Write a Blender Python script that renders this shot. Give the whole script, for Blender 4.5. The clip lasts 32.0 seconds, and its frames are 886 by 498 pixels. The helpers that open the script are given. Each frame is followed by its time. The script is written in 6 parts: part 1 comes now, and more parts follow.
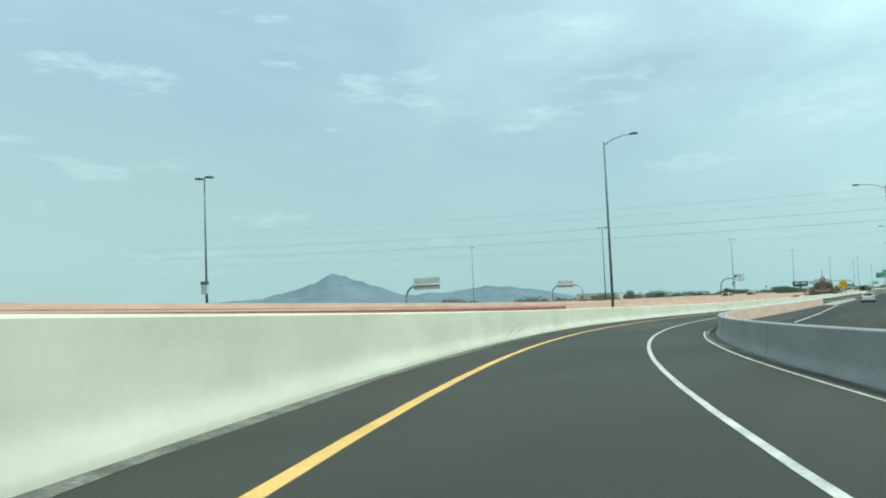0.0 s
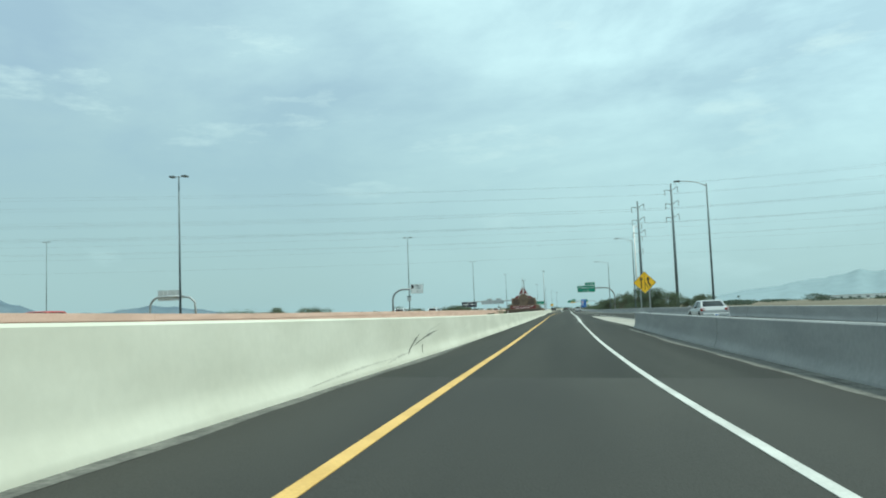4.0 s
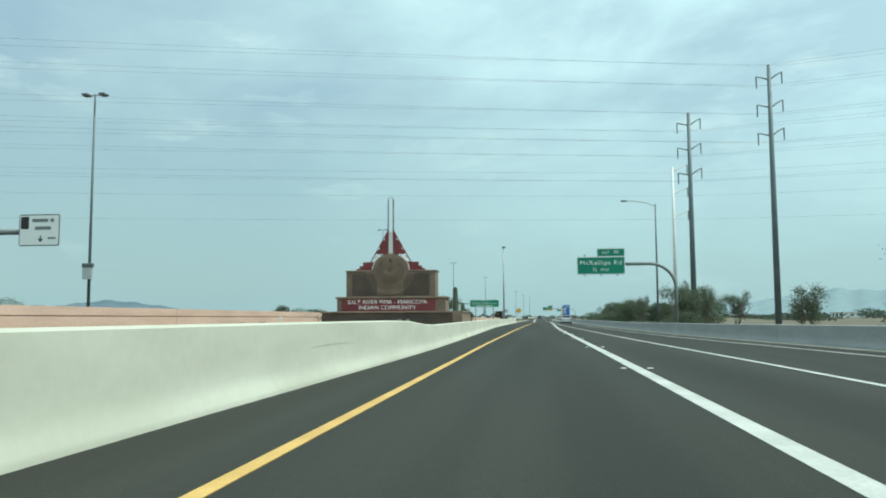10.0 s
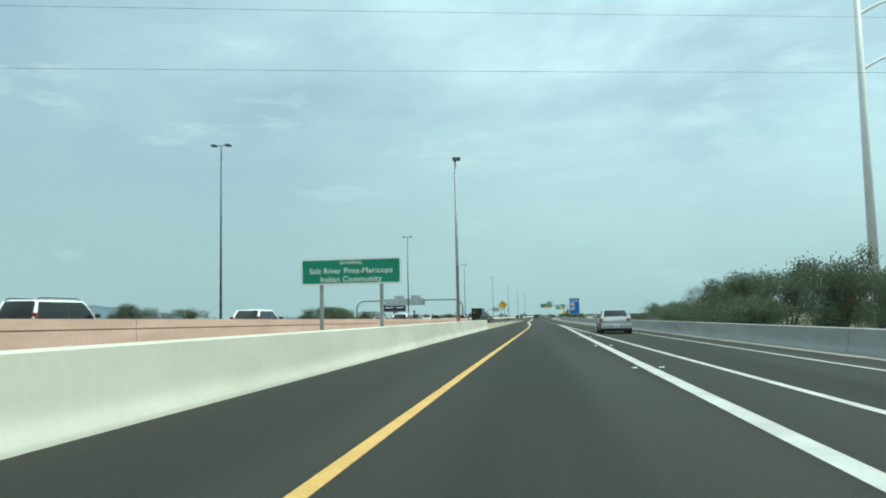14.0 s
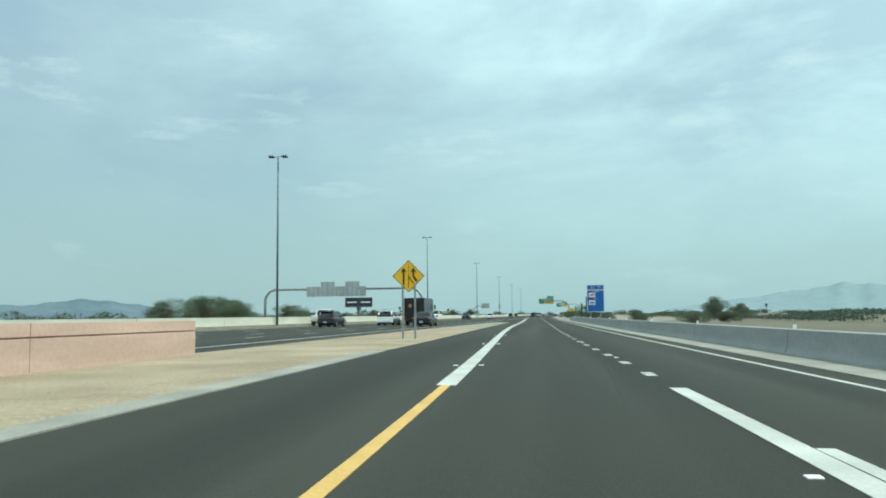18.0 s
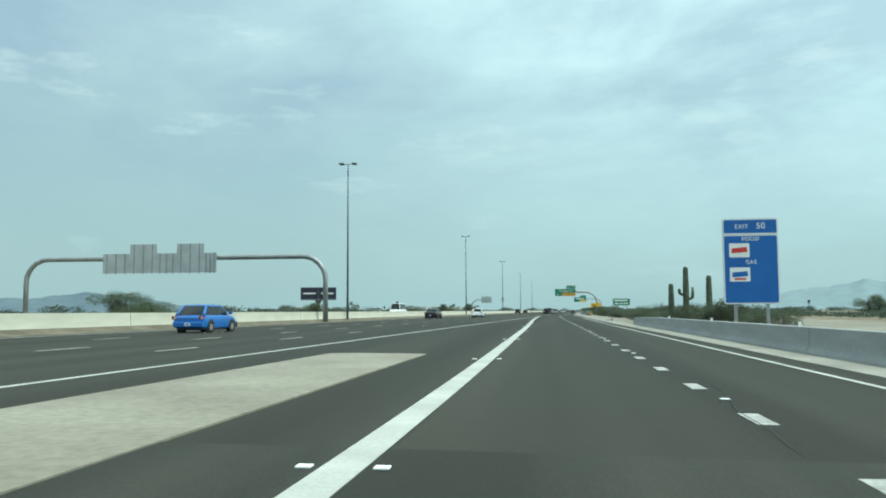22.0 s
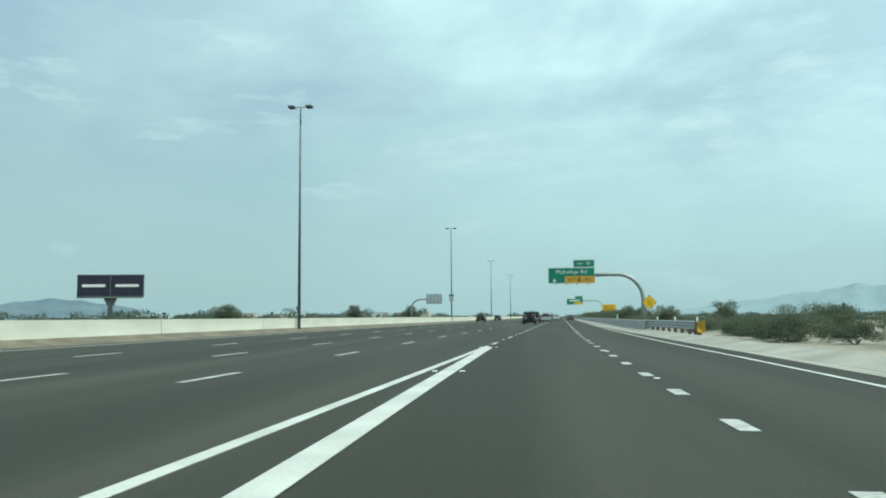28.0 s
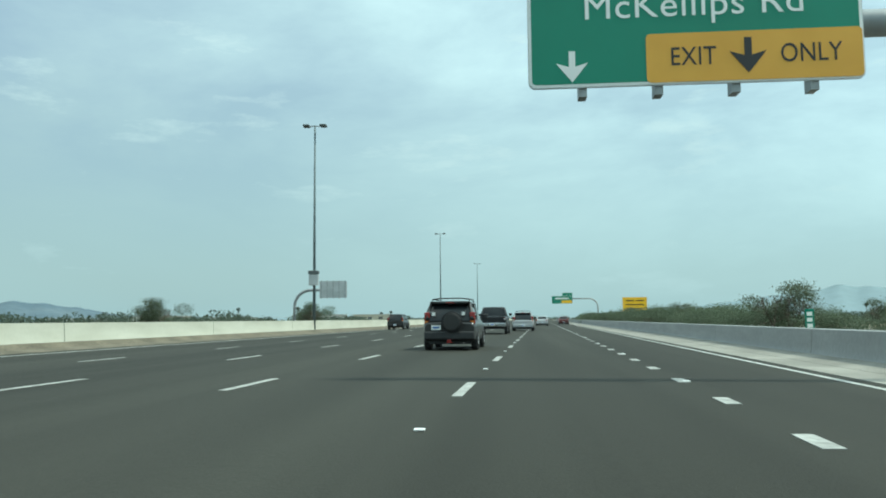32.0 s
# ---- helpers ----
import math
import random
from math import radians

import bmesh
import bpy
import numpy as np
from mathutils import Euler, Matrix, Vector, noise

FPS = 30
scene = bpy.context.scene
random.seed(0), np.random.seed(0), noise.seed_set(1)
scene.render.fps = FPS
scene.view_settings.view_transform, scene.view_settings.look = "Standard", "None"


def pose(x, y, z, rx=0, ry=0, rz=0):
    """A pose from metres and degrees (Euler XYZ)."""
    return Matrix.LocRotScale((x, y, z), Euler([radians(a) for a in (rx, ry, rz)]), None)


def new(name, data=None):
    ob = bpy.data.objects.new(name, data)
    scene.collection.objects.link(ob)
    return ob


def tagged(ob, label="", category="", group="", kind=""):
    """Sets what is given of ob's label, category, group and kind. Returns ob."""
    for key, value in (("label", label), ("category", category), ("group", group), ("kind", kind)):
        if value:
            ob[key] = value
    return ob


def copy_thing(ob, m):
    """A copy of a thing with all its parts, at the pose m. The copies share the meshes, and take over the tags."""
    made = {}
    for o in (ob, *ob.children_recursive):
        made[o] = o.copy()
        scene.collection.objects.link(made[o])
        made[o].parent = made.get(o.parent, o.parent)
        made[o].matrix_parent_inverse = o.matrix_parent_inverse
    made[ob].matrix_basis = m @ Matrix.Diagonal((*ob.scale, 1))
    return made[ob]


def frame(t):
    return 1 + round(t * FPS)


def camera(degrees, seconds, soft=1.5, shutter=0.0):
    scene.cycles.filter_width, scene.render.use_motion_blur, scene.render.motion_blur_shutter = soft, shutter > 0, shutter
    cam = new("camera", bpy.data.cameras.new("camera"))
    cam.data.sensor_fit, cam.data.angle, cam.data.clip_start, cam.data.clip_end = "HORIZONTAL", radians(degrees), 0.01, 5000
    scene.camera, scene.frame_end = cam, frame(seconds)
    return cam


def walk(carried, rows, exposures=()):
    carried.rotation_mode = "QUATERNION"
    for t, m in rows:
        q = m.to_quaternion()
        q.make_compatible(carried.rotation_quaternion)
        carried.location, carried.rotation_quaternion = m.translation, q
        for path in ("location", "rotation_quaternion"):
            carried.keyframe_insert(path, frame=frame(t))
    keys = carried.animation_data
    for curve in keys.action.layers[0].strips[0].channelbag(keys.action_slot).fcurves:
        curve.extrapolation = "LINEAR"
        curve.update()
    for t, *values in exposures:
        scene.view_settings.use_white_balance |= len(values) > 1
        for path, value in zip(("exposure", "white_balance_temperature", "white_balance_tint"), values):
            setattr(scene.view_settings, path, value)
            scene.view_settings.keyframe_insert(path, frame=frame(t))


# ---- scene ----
cam = camera(58.0, 32.0, soft=1.9)

# seconds, east, north, yaw, pitch, roll of the camera, which rides 1.08 m over the road
RIDE = [
    (0, 19.55, 0.08, 31.47, 3.95, -2.35),
    (1, 11.85, 19.68, 25.20, 4.02, -2.80),
    (2, 6.06, 39.95, 20.09, 4.33, -2.60),
    (3, 2.40, 60.97, 13.43, 4.41, -2.24),
    (4, 0.95, 82.43, 8.58, 4.57, -2.19),
    (5, 0.28, 103.71, 7.29, 4.62, -1.32),
    (6, 0.10, 124.78, 6.03, 4.65, -0.66),
    (7, 0.25, 145.67, 6.19, 4.68, 0.04),
    (8, 0.41, 166.38, 6.44, 4.59, -0.02),
    (9, 0.44, 187.56, 6.61, 4.76, 0.14),
    (10, 0.33, 209.10, 6.84, 4.91, -0.26),
    (11, 0.13, 230.43, 6.59, 4.77, -0.05),
    (12, 0.02, 251.79, 6.63, 4.76, -0.82),
    (13, -0.04, 273.13, 6.56, 4.86, -1.16),
    (14, 0.00, 294.65, 6.50, 4.93, -1.18),
    (15, 0.11, 315.97, 6.35, 4.86, -0.94),
    (16, 0.27, 337.14, 6.18, 4.80, -0.76),
    (17, 0.47, 358.21, 6.13, 4.76, -0.60),
    (18, 0.63, 379.21, 6.46, 4.74, -0.60),
    (19, 0.57, 400.14, 6.80, 4.60, -0.42),
    (20, 0.44, 421.34, 7.33, 4.60, -0.32),
    (21, 0.26, 443.00, 7.67, 4.66, -0.48),
    (22, 0.20, 463.84, 7.39, 4.44, -0.28),
    (23, 0.26, 484.55, 6.90, 4.25, -0.30),
    (24, 0.33, 505.15, 6.86, 4.37, -0.61),
    (25, 0.31, 525.56, 7.04, 4.58, -0.58),
    (26, 0.22, 545.98, 7.03, 4.69, -0.64),
    (27, 0.19, 566.74, 6.64, 4.77, -0.56),
    (28, 0.28, 587.72, 6.28, 4.86, -0.42),
    (29, 0.51, 608.83, 5.91, 4.96, -0.16),
    (30, 0.89, 630.19, 5.27, 5.00, -0.43),
    (31, 1.39, 651.71, 5.09, 5.04, -0.54),
    (32, 2.00, 672.93, 4.85, 5.03, -0.55),
]
EYE = 1.083
BEND_X, BEND_Y, BEND_R = 200.6, 83.8, 200.0    # the ramp's bend
GRADE, FOOT = 0.020, 130.0                     # the ramp comes down at two in a hundred and levels out
BANK_Y = [0, 20, 40, 61, 82, 104, 125, 146, 230, 252, 273, 295, 316, 358, 560, 609, 630, 1400]
BANK = [0.041, 0.047, 0.045, 0.040, 0.037, 0.023, 0.011, 0, 0.002, 0.012, 0.018, 0.020, 0.016, 0.012, 0.012, 0.004, 0.009, 0.009]


def rise(y):
    """Height of the land along the way."""
    y = max(-90.0, y)
    return 0.0 if y >= FOOT else (GRADE * (FOOT - y) ** 2 / (2 * FOOT) if y > 0 else GRADE * (FOOT / 2 - y))


def lay(x, y):
    """Height of the roads: the land's, and their fall to the outer side."""
    off = BEND_R - math.hypot(x - BEND_X, y - BEND_Y) if y < BEND_Y else x - 0.6
    upper = min(1.0, max(0.0, (-8 - off) / 8)) * float(np.interp(y, [20, 48, 94, 132, 190, 300, 380], [1.1, 0.85, 0.45, 0.35, 0.35, 0.3, 0]))   # the freeway lies higher beside the bend
    off = min(7.0, off) if off > -5 else min(0.0, -5 - (off + 5))
    return rise(y) + upper - float(np.interp(y, BANK_Y, BANK)) * off


def ride_pose(x, y, yaw, pitch, roll):
    return pose(x, y, EYE + lay(x, y), 90 + pitch, 0, yaw) @ pose(0, 0, 0, 0, 0, roll)


walk(cam, [(t, ride_pose(*r)) for t, *r in RIDE], [(0, -0.02, 6200, -6), (2, -0.04, 6200, -6), (4, -0.14, 6200, -6), (9, -0.16, 6200, -6), (32, -0.14, 6200, -6)])

# ---- world and sun ----
SUN_EL, SUN_AZ = 58.0, 96.0      # degrees; azimuth clockwise from +y
world = bpy.data.worlds.new("sky")
scene.world = world
world.use_nodes = True
wn, wl = world.node_tree.nodes, world.node_tree.links
wn.clear()
w_out = wn.new("ShaderNodeOutputWorld")
w_bg = wn.new("ShaderNodeBackground")
w_sky = wn.new("ShaderNodeTexSky")
w_sky.sky_type = "NISHITA"
w_sky.sun_disc = False
w_sky.sun_elevation, w_sky.sun_rotation = radians(SUN_EL), radians(-SUN_AZ)
w_sky.altitude, w_sky.air_density, w_sky.dust_density, w_sky.ozone_density = 350, 1.0, 2.2, 1.5
w_bg.inputs["Strength"].default_value = 0.124


def wnode(kind, **inputs):
    n = wn.new(kind)
    for key, value in inputs.items():
        n.inputs[key.replace("_", " ")].default_value = value
    return n


# thin high cloud, drawn out along the horizon
w_co = wnode("ShaderNodeTexCoord")
w_sep = wnode("ShaderNodeSeparateXYZ")
wl.new(w_co.outputs["Generated"], w_sep.inputs[0])
w_map = wnode("ShaderNodeMapping", Scale=(1.0, 1.0, 2.8), Rotation=(0, 0, radians(40)), Location=(0.35, 1.7, 0.6))
wl.new(w_co.outputs["Generated"], w_map.inputs["Vector"])
w_n1 = wnode("ShaderNodeTexNoise", Scale=2.1, Detail=7.0, Roughness=0.58, Distortion=0.25)
wl.new(w_map.outputs[0], w_n1.inputs["Vector"])
w_r1 = wnode("ShaderNodeValToRGB")
w_r1.color_ramp.elements[0].position, w_r1.color_ramp.elements[1].position = 0.38, 0.68
w_r1.color_ramp.elements[0].color, w_r1.color_ramp.elements[1].color = (0.38, 0.38, 0.38, 1), (0.80, 0.80, 0.80, 1)
wl.new(w_n1.outputs["Fac"], w_r1.inputs[0])
w_mix = wnode("ShaderNodeMixRGB")
# the veil is brighter towards the sun
w_dot = wnode("ShaderNodeVectorMath")
w_dot.operation = "DOT_PRODUCT"
w_dot.inputs[1].default_value = (math.sin(radians(SUN_AZ)) * math.cos(radians(SUN_EL)), math.cos(radians(SUN_AZ)) * math.cos(radians(SUN_EL)), math.sin(radians(SUN_EL)))
wl.new(w_co.outputs["Generated"], w_dot.inputs[0])
w_glow = wnode("ShaderNodeMapRange", From_Min=-0.25, From_Max=1.0, To_Min=0.62, To_Max=2.4)
wl.new(w_dot.outputs["Value"], w_glow.inputs["Value"])
w_veil = wnode("ShaderNodeMixRGB", Fac=1.0, Color1=(6.55, 8.25, 8.5, 1))
w_veil.blend_type = "MULTIPLY"
wl.new(w_glow.outputs[0], w_veil.inputs["Color2"])
wl.new(w_veil.outputs[0], w_mix.inputs["Color2"])
wl.new(w_r1.outputs[0], w_mix.inputs["Fac"])
wl.new(w_sky.outputs[0], w_mix.inputs["Color1"])
# a few small fair-weather puffs
w_map2 = wnode("ShaderNodeMapping", Scale=(1.0, 1.0, 3.6), Location=(0.2, 0.9, 0.35))
wl.new(w_co.outputs["Generated"], w_map2.inputs["Vector"])
w_n2 = wnode("ShaderNodeTexNoise", Scale=5.5, Detail=8.0, Roughness=0.6)
wl.new(w_map2.outputs[0], w_n2.inputs["Vector"])
w_r2 = wnode("ShaderNodeMapRange", From_Min=0.60, From_Max=0.70, To_Min=0.0, To_Max=0.42)
wl.new(w_n2.outputs["Fac"], w_r2.inputs["Value"])
w_mix3 = wnode("ShaderNodeMixRGB", Color2=(7.2, 8.5, 8.7, 1))
wl.new(w_r2.outputs[0], w_mix3.inputs["Fac"])
wl.new(w_mix.outputs[0], w_mix3.inputs["Color1"])
# pale haze low over the horizon
w_hz = wnode("ShaderNodeMapRange", From_Min=0.0, From_Max=0.30, To_Min=0.80, To_Max=0.0)
wl.new(w_sep.outputs["Z"], w_hz.inputs["Value"])
w_mix2 = wnode("ShaderNodeMixRGB")
w_mix2.inputs["Color2"].default_value = (3.8, 5.35, 5.8, 1)
wl.new(w_hz.outputs[0], w_mix2.inputs["Fac"])
wl.new(w_mix3.outputs[0], w_mix2.inputs["Color1"])
wl.new(w_mix2.outputs[0], w_bg.inputs["Color"])
wl.new(w_bg.outputs[0], w_out.inputs["Surface"])

sun = new("sun", bpy.data.lights.new("sun", "SUN"))
sun.data.energy, sun.data.angle, sun.data.color = 3.9, radians(5.0), (1.0, 0.95, 0.86)
sun.rotation_euler = (radians(90 - SUN_EL), 0, radians(180 - SUN_AZ))

# ---- materials ----
MATS = {}


def material(name, color, color2=None, scale=3.0, rough=0.8, metal=0.0, bump=0.0, bump_scale=60.0, fine=0.0,
             fine_scale=120.0, streak=None, detail=5.0, low=0.38, high=0.68, vary=0.0, emit=0.0, spec=0.5, coat=0.0, along=None):
    """A surface with broad variation between two colours, a fine grain and a bump, all in metres."""
    if name in MATS:
        return MATS[name]
    m = bpy.data.materials.new(name)
    m.use_nodes = True
    n, l = m.node_tree.nodes, m.node_tree.links
    b = n["Principled BSDF"]
    b.inputs["Roughness"].default_value, b.inputs["Metallic"].default_value = rough, metal
    b.inputs["Specular IOR Level"].default_value = spec
    b.inputs["Coat Weight"].default_value = coat
    b.inputs["Coat Roughness"].default_value = 0.06
    geo = n.new("ShaderNodeNewGeometry")
    last = None
    if color2:
        mp = n.new("ShaderNodeMapping")
        mp.inputs["Scale"].default_value = streak or (1, 1, 1)
        l.new(geo.outputs["Position"], mp.inputs[0])
        t = n.new("ShaderNodeTexNoise")
        t.inputs["Scale"].default_value, t.inputs["Detail"].default_value = scale, detail
        l.new(mp.outputs[0], t.inputs["Vector"])
        r = n.new("ShaderNodeValToRGB")
        r.color_ramp.elements[0].position, r.color_ramp.elements[1].position = low, high
        r.color_ramp.elements[0].color, r.color_ramp.elements[1].color = (*color, 1), (*color2, 1)
        l.new(t.outputs["Fac"], r.inputs[0])
        last = r.outputs[0]
    else:
        rgb = n.new("ShaderNodeRGB")
        rgb.outputs[0].default_value = (*color, 1)
        last = rgb.outputs[0]
    if fine:
        t2 = n.new("ShaderNodeTexNoise")
        t2.inputs["Scale"].default_value, t2.inputs["Detail"].default_value = fine_scale, 3.0
        l.new(geo.outputs["Position"], t2.inputs["Vector"])
        mr = n.new("ShaderNodeMapRange")
        mr.inputs["From Min"].default_value, mr.inputs["From Max"].default_value = 0.3, 0.7
        mr.inputs["To Min"].default_value, mr.inputs["To Max"].default_value = 1 - fine, 1 + fine
        l.new(t2.outputs["Fac"], mr.inputs["Value"])
        mul = n.new("ShaderNodeMixRGB")
        mul.blend_type = "MULTIPLY"
        mul.inputs["Fac"].default_value = 1
        l.new(last, mul.inputs["Color1"])
        l.new(mr.outputs[0], mul.inputs["Color2"])
        last = mul.outputs[0]
    if vary:
        oi = n.new("ShaderNodeObjectInfo")
        mr = n.new("ShaderNodeMapRange")
        mr.inputs["To Min"].default_value, mr.inputs["To Max"].default_value = 1 - vary, 1 + vary
        l.new(oi.outputs["Random"], mr.inputs["Value"])
        mul = n.new("ShaderNodeMixRGB")
        mul.blend_type = "MULTIPLY"
        mul.inputs["Fac"].default_value = 1
        l.new(last, mul.inputs["Color1"])
        l.new(mr.outputs[0], mul.inputs["Color2"])
        last = mul.outputs[0]
    if along:                        # tone eased from 1 to a factor between two places along the road
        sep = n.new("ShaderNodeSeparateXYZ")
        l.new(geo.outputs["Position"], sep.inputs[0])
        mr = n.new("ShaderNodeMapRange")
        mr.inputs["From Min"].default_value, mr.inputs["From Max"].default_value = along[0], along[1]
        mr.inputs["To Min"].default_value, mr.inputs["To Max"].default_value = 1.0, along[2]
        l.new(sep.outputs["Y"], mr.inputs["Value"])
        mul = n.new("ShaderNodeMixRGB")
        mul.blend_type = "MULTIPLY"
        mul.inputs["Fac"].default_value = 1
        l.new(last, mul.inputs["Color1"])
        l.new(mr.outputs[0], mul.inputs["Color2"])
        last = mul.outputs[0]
    l.new(last, b.inputs["Base Color"])
    if bump:
        t3 = n.new("ShaderNodeTexNoise")
        t3.inputs["Scale"].default_value, t3.inputs["Detail"].default_value = bump_scale, 4.0
        l.new(geo.outputs["Position"], t3.inputs["Vector"])
        bp = n.new("ShaderNodeBump")
        bp.inputs["Strength"].default_value, bp.inputs["Distance"].default_value = bump, 0.02
        l.new(t3.outputs["Fac"], bp.inputs["Height"])
        l.new(bp.outputs[0], b.inputs["Normal"])
    if emit:
        b.inputs["Emission Color"].default_value, b.inputs["Emission Strength"].default_value = (*color, 1), emit
    MATS[name] = m
    return m


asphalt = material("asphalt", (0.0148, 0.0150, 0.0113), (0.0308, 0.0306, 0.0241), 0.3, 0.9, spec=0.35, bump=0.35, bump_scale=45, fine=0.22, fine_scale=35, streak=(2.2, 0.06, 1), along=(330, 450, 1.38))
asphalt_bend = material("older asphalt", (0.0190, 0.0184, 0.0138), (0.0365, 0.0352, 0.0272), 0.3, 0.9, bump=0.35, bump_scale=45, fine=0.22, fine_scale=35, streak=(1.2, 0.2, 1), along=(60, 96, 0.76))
asphalt_main = material("asphalt worn", (0.0204, 0.0198, 0.0143), (0.0388, 0.0378, 0.0291), 0.28, 0.9, spec=0.35, bump=0.3, bump_scale=45, fine=0.2, fine_scale=35, streak=(2.0, 0.05, 1))
# Barrier tones carry sun and shade: paler where sunlit, greyer where shaded.
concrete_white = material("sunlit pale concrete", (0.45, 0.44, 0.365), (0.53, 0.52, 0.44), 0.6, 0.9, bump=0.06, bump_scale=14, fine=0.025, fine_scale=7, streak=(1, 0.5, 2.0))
concrete_shade = material("grey concrete", (0.258, 0.264, 0.262), (0.305, 0.311, 0.307), 0.8, 0.9, bump=0.15, bump_scale=18, fine=0.07, fine_scale=9, streak=(1, 0.5, 2.5))
concrete_strip = material("pale concrete paving", (0.215, 0.205, 0.178), (0.31, 0.295, 0.258), 0.5, 0.92, bump=0.2, bump_scale=25, fine=0.1, fine_scale=14)
paving_pale = material("pale wedge paving", (0.25, 0.236, 0.205), (0.325, 0.307, 0.268), 0.5, 0.92, bump=0.2, bump_scale=25, fine=0.1, fine_scale=14)
concrete_pink = material("pink painted concrete", (0.46, 0.315, 0.255), (0.56, 0.39, 0.325), 0.7, 0.9, bump=0.12, bump_scale=15, fine=0.06, fine_scale=10, streak=(1, 0.4, 3))
pink_cap = material("dark red band", (0.20, 0.075, 0.055), (0.27, 0.11, 0.085), 1.0, 0.85, fine=0.08)
dirt = material("decomposed granite", (0.232, 0.178, 0.116), (0.352, 0.282, 0.196), 0.30, 0.95, bump=0.6, bump_scale=16, fine=0.28, fine_scale=18, detail=10)
desert = material("desert ground", (0.160, 0.128, 0.082), (0.250, 0.200, 0.135), 0.03, 0.95, bump=0.5, bump_scale=5, fine=0.3, fine_scale=0.8)
scrub_field = material("dry brown field", (0.092, 0.078, 0.050), (0.145, 0.120, 0.078), 0.02, 0.95, fine=0.3, fine_scale=0.6)
paint_white = material("white road paint", (0.38, 0.38, 0.355), (0.49, 0.49, 0.46), 0.9, 0.75, fine=0.10, fine_scale=30, bump=0.15)
paint_dash = material("traffic worn dash paint", (0.24, 0.24, 0.222), (0.40, 0.40, 0.375), 4.0, 0.8, fine=0.22, fine_scale=22, bump=0.15, low=0.3, high=0.6)
paint_worn = material("worn white road paint", (0.30, 0.30, 0.28), (0.46, 0.46, 0.43), 3.0, 0.8, fine=0.18, fine_scale=25, bump=0.15)
paint_yellow = material("yellow road paint", (0.48, 0.295, 0.082), (0.58, 0.365, 0.112), 1.5, 0.75, fine=0.10, fine_scale=30, bump=0.15)
steel = material("galvanised steel", (0.27, 0.285, 0.29), (0.36, 0.375, 0.38), 2.0, 0.55, metal=0.45, fine=0.05)
steel_pole = material("galvanised pole steel", (0.115, 0.148, 0.160), (0.15, 0.185, 0.195), 0.8, 0.6, metal=0.2, fine=0.03)
steel_dark = material("weathered steel", (0.105, 0.12, 0.12), (0.135, 0.15, 0.15), 0.8, 0.65, metal=0.2, fine=0.03)
steel_mast = material("dull dark galvanised steel", (0.100, 0.130, 0.138), (0.135, 0.168, 0.176), 1.2, 0.6, metal=0.25, fine=0.04)
steel_white = material("white painted steel", (0.66, 0.67, 0.66), (0.74, 0.75, 0.74), 1.0, 0.5, fine=0.03)
aluminium = material("sign back aluminium", (0.50, 0.51, 0.51), (0.60, 0.61, 0.61), 1.0, 0.5, metal=0.5, fine=0.04)
sign_green = material("green sign sheeting", (0.006, 0.19, 0.115), (0.010, 0.22, 0.135), 0.5, 0.45, fine=0.03)
sign_blue = material("blue sign sheeting", (0.006, 0.095, 0.36), (0.010, 0.12, 0.42), 0.5, 0.45, fine=0.03)
sign_yellow = material("yellow sign sheeting", (0.90, 0.49, 0.012), (0.95, 0.54, 0.02), 0.6, 0.45, fine=0.03)
sign_amber = material("amber reflective sheeting", (0.66, 0.33, 0.035), (0.72, 0.37, 0.045), 1.0, 0.45)
sign_white = material("white sign sheeting", (0.80, 0.80, 0.78), None, rough=0.45)
sign_black = material("black sign legend", (0.018, 0.016, 0.018), None, rough=0.5)
sign_red = material("red sign sheeting", (0.55, 0.03, 0.03), None, rough=0.45)
rubber = material("tyre rubber", (0.016, 0.016, 0.017), (0.026, 0.026, 0.026), 8.0, 0.85, fine=0.1)


# ---- mesh helpers ----
def part(name, bm, mat, parent=None, label="", smooth=False):
    """Links a bmesh as one mesh object under its parent."""
    me = bpy.data.meshes.new(name)
    bm.to_mesh(me)
    bm.free()
    return part_mesh(name, me, mat, parent, label, smooth)


def part_mesh(name, me, mat, parent=None, label="", smooth=False):
    if mat is not None and not me.materials:
        me.materials.append(mat)
    if smooth:
        me.polygons.foreach_set("use_smooth", [True] * len(me.polygons))
    ob = new(name, me)
    if parent is not None:
        ob.parent = parent
    if label:
        tagged(ob, label)
    return ob


def thing(name, place, label, category, group="", kind="", turn=0):
    ob = new(name)
    ob.matrix_basis = pose(*place, 0, 0, turn)
    return tagged(ob, label, category, group, kind)


def add_box(bm, x0, x1, y0, y1, z0, z1, bevel=0.0):
    made = bmesh.ops.create_cube(bm, size=1, matrix=Matrix.Translation(((x0 + x1) / 2, (y0 + y1) / 2, (z0 + z1) / 2)) @ Matrix.Diagonal((x1 - x0, y1 - y0, z1 - z0, 1)))
    if bevel:
        edges = list({e for v in made["verts"] for e in v.link_edges})
        bmesh.ops.bevel(bm, geom=edges, offset=bevel, segments=2, affect="EDGES", profile=0.5)


def box(x0, x1, y0, y1, z0, z1, bevel=0.0):
    bm = bmesh.new()
    add_box(bm, x0, x1, y0, y1, z0, z1, bevel)
    return bm


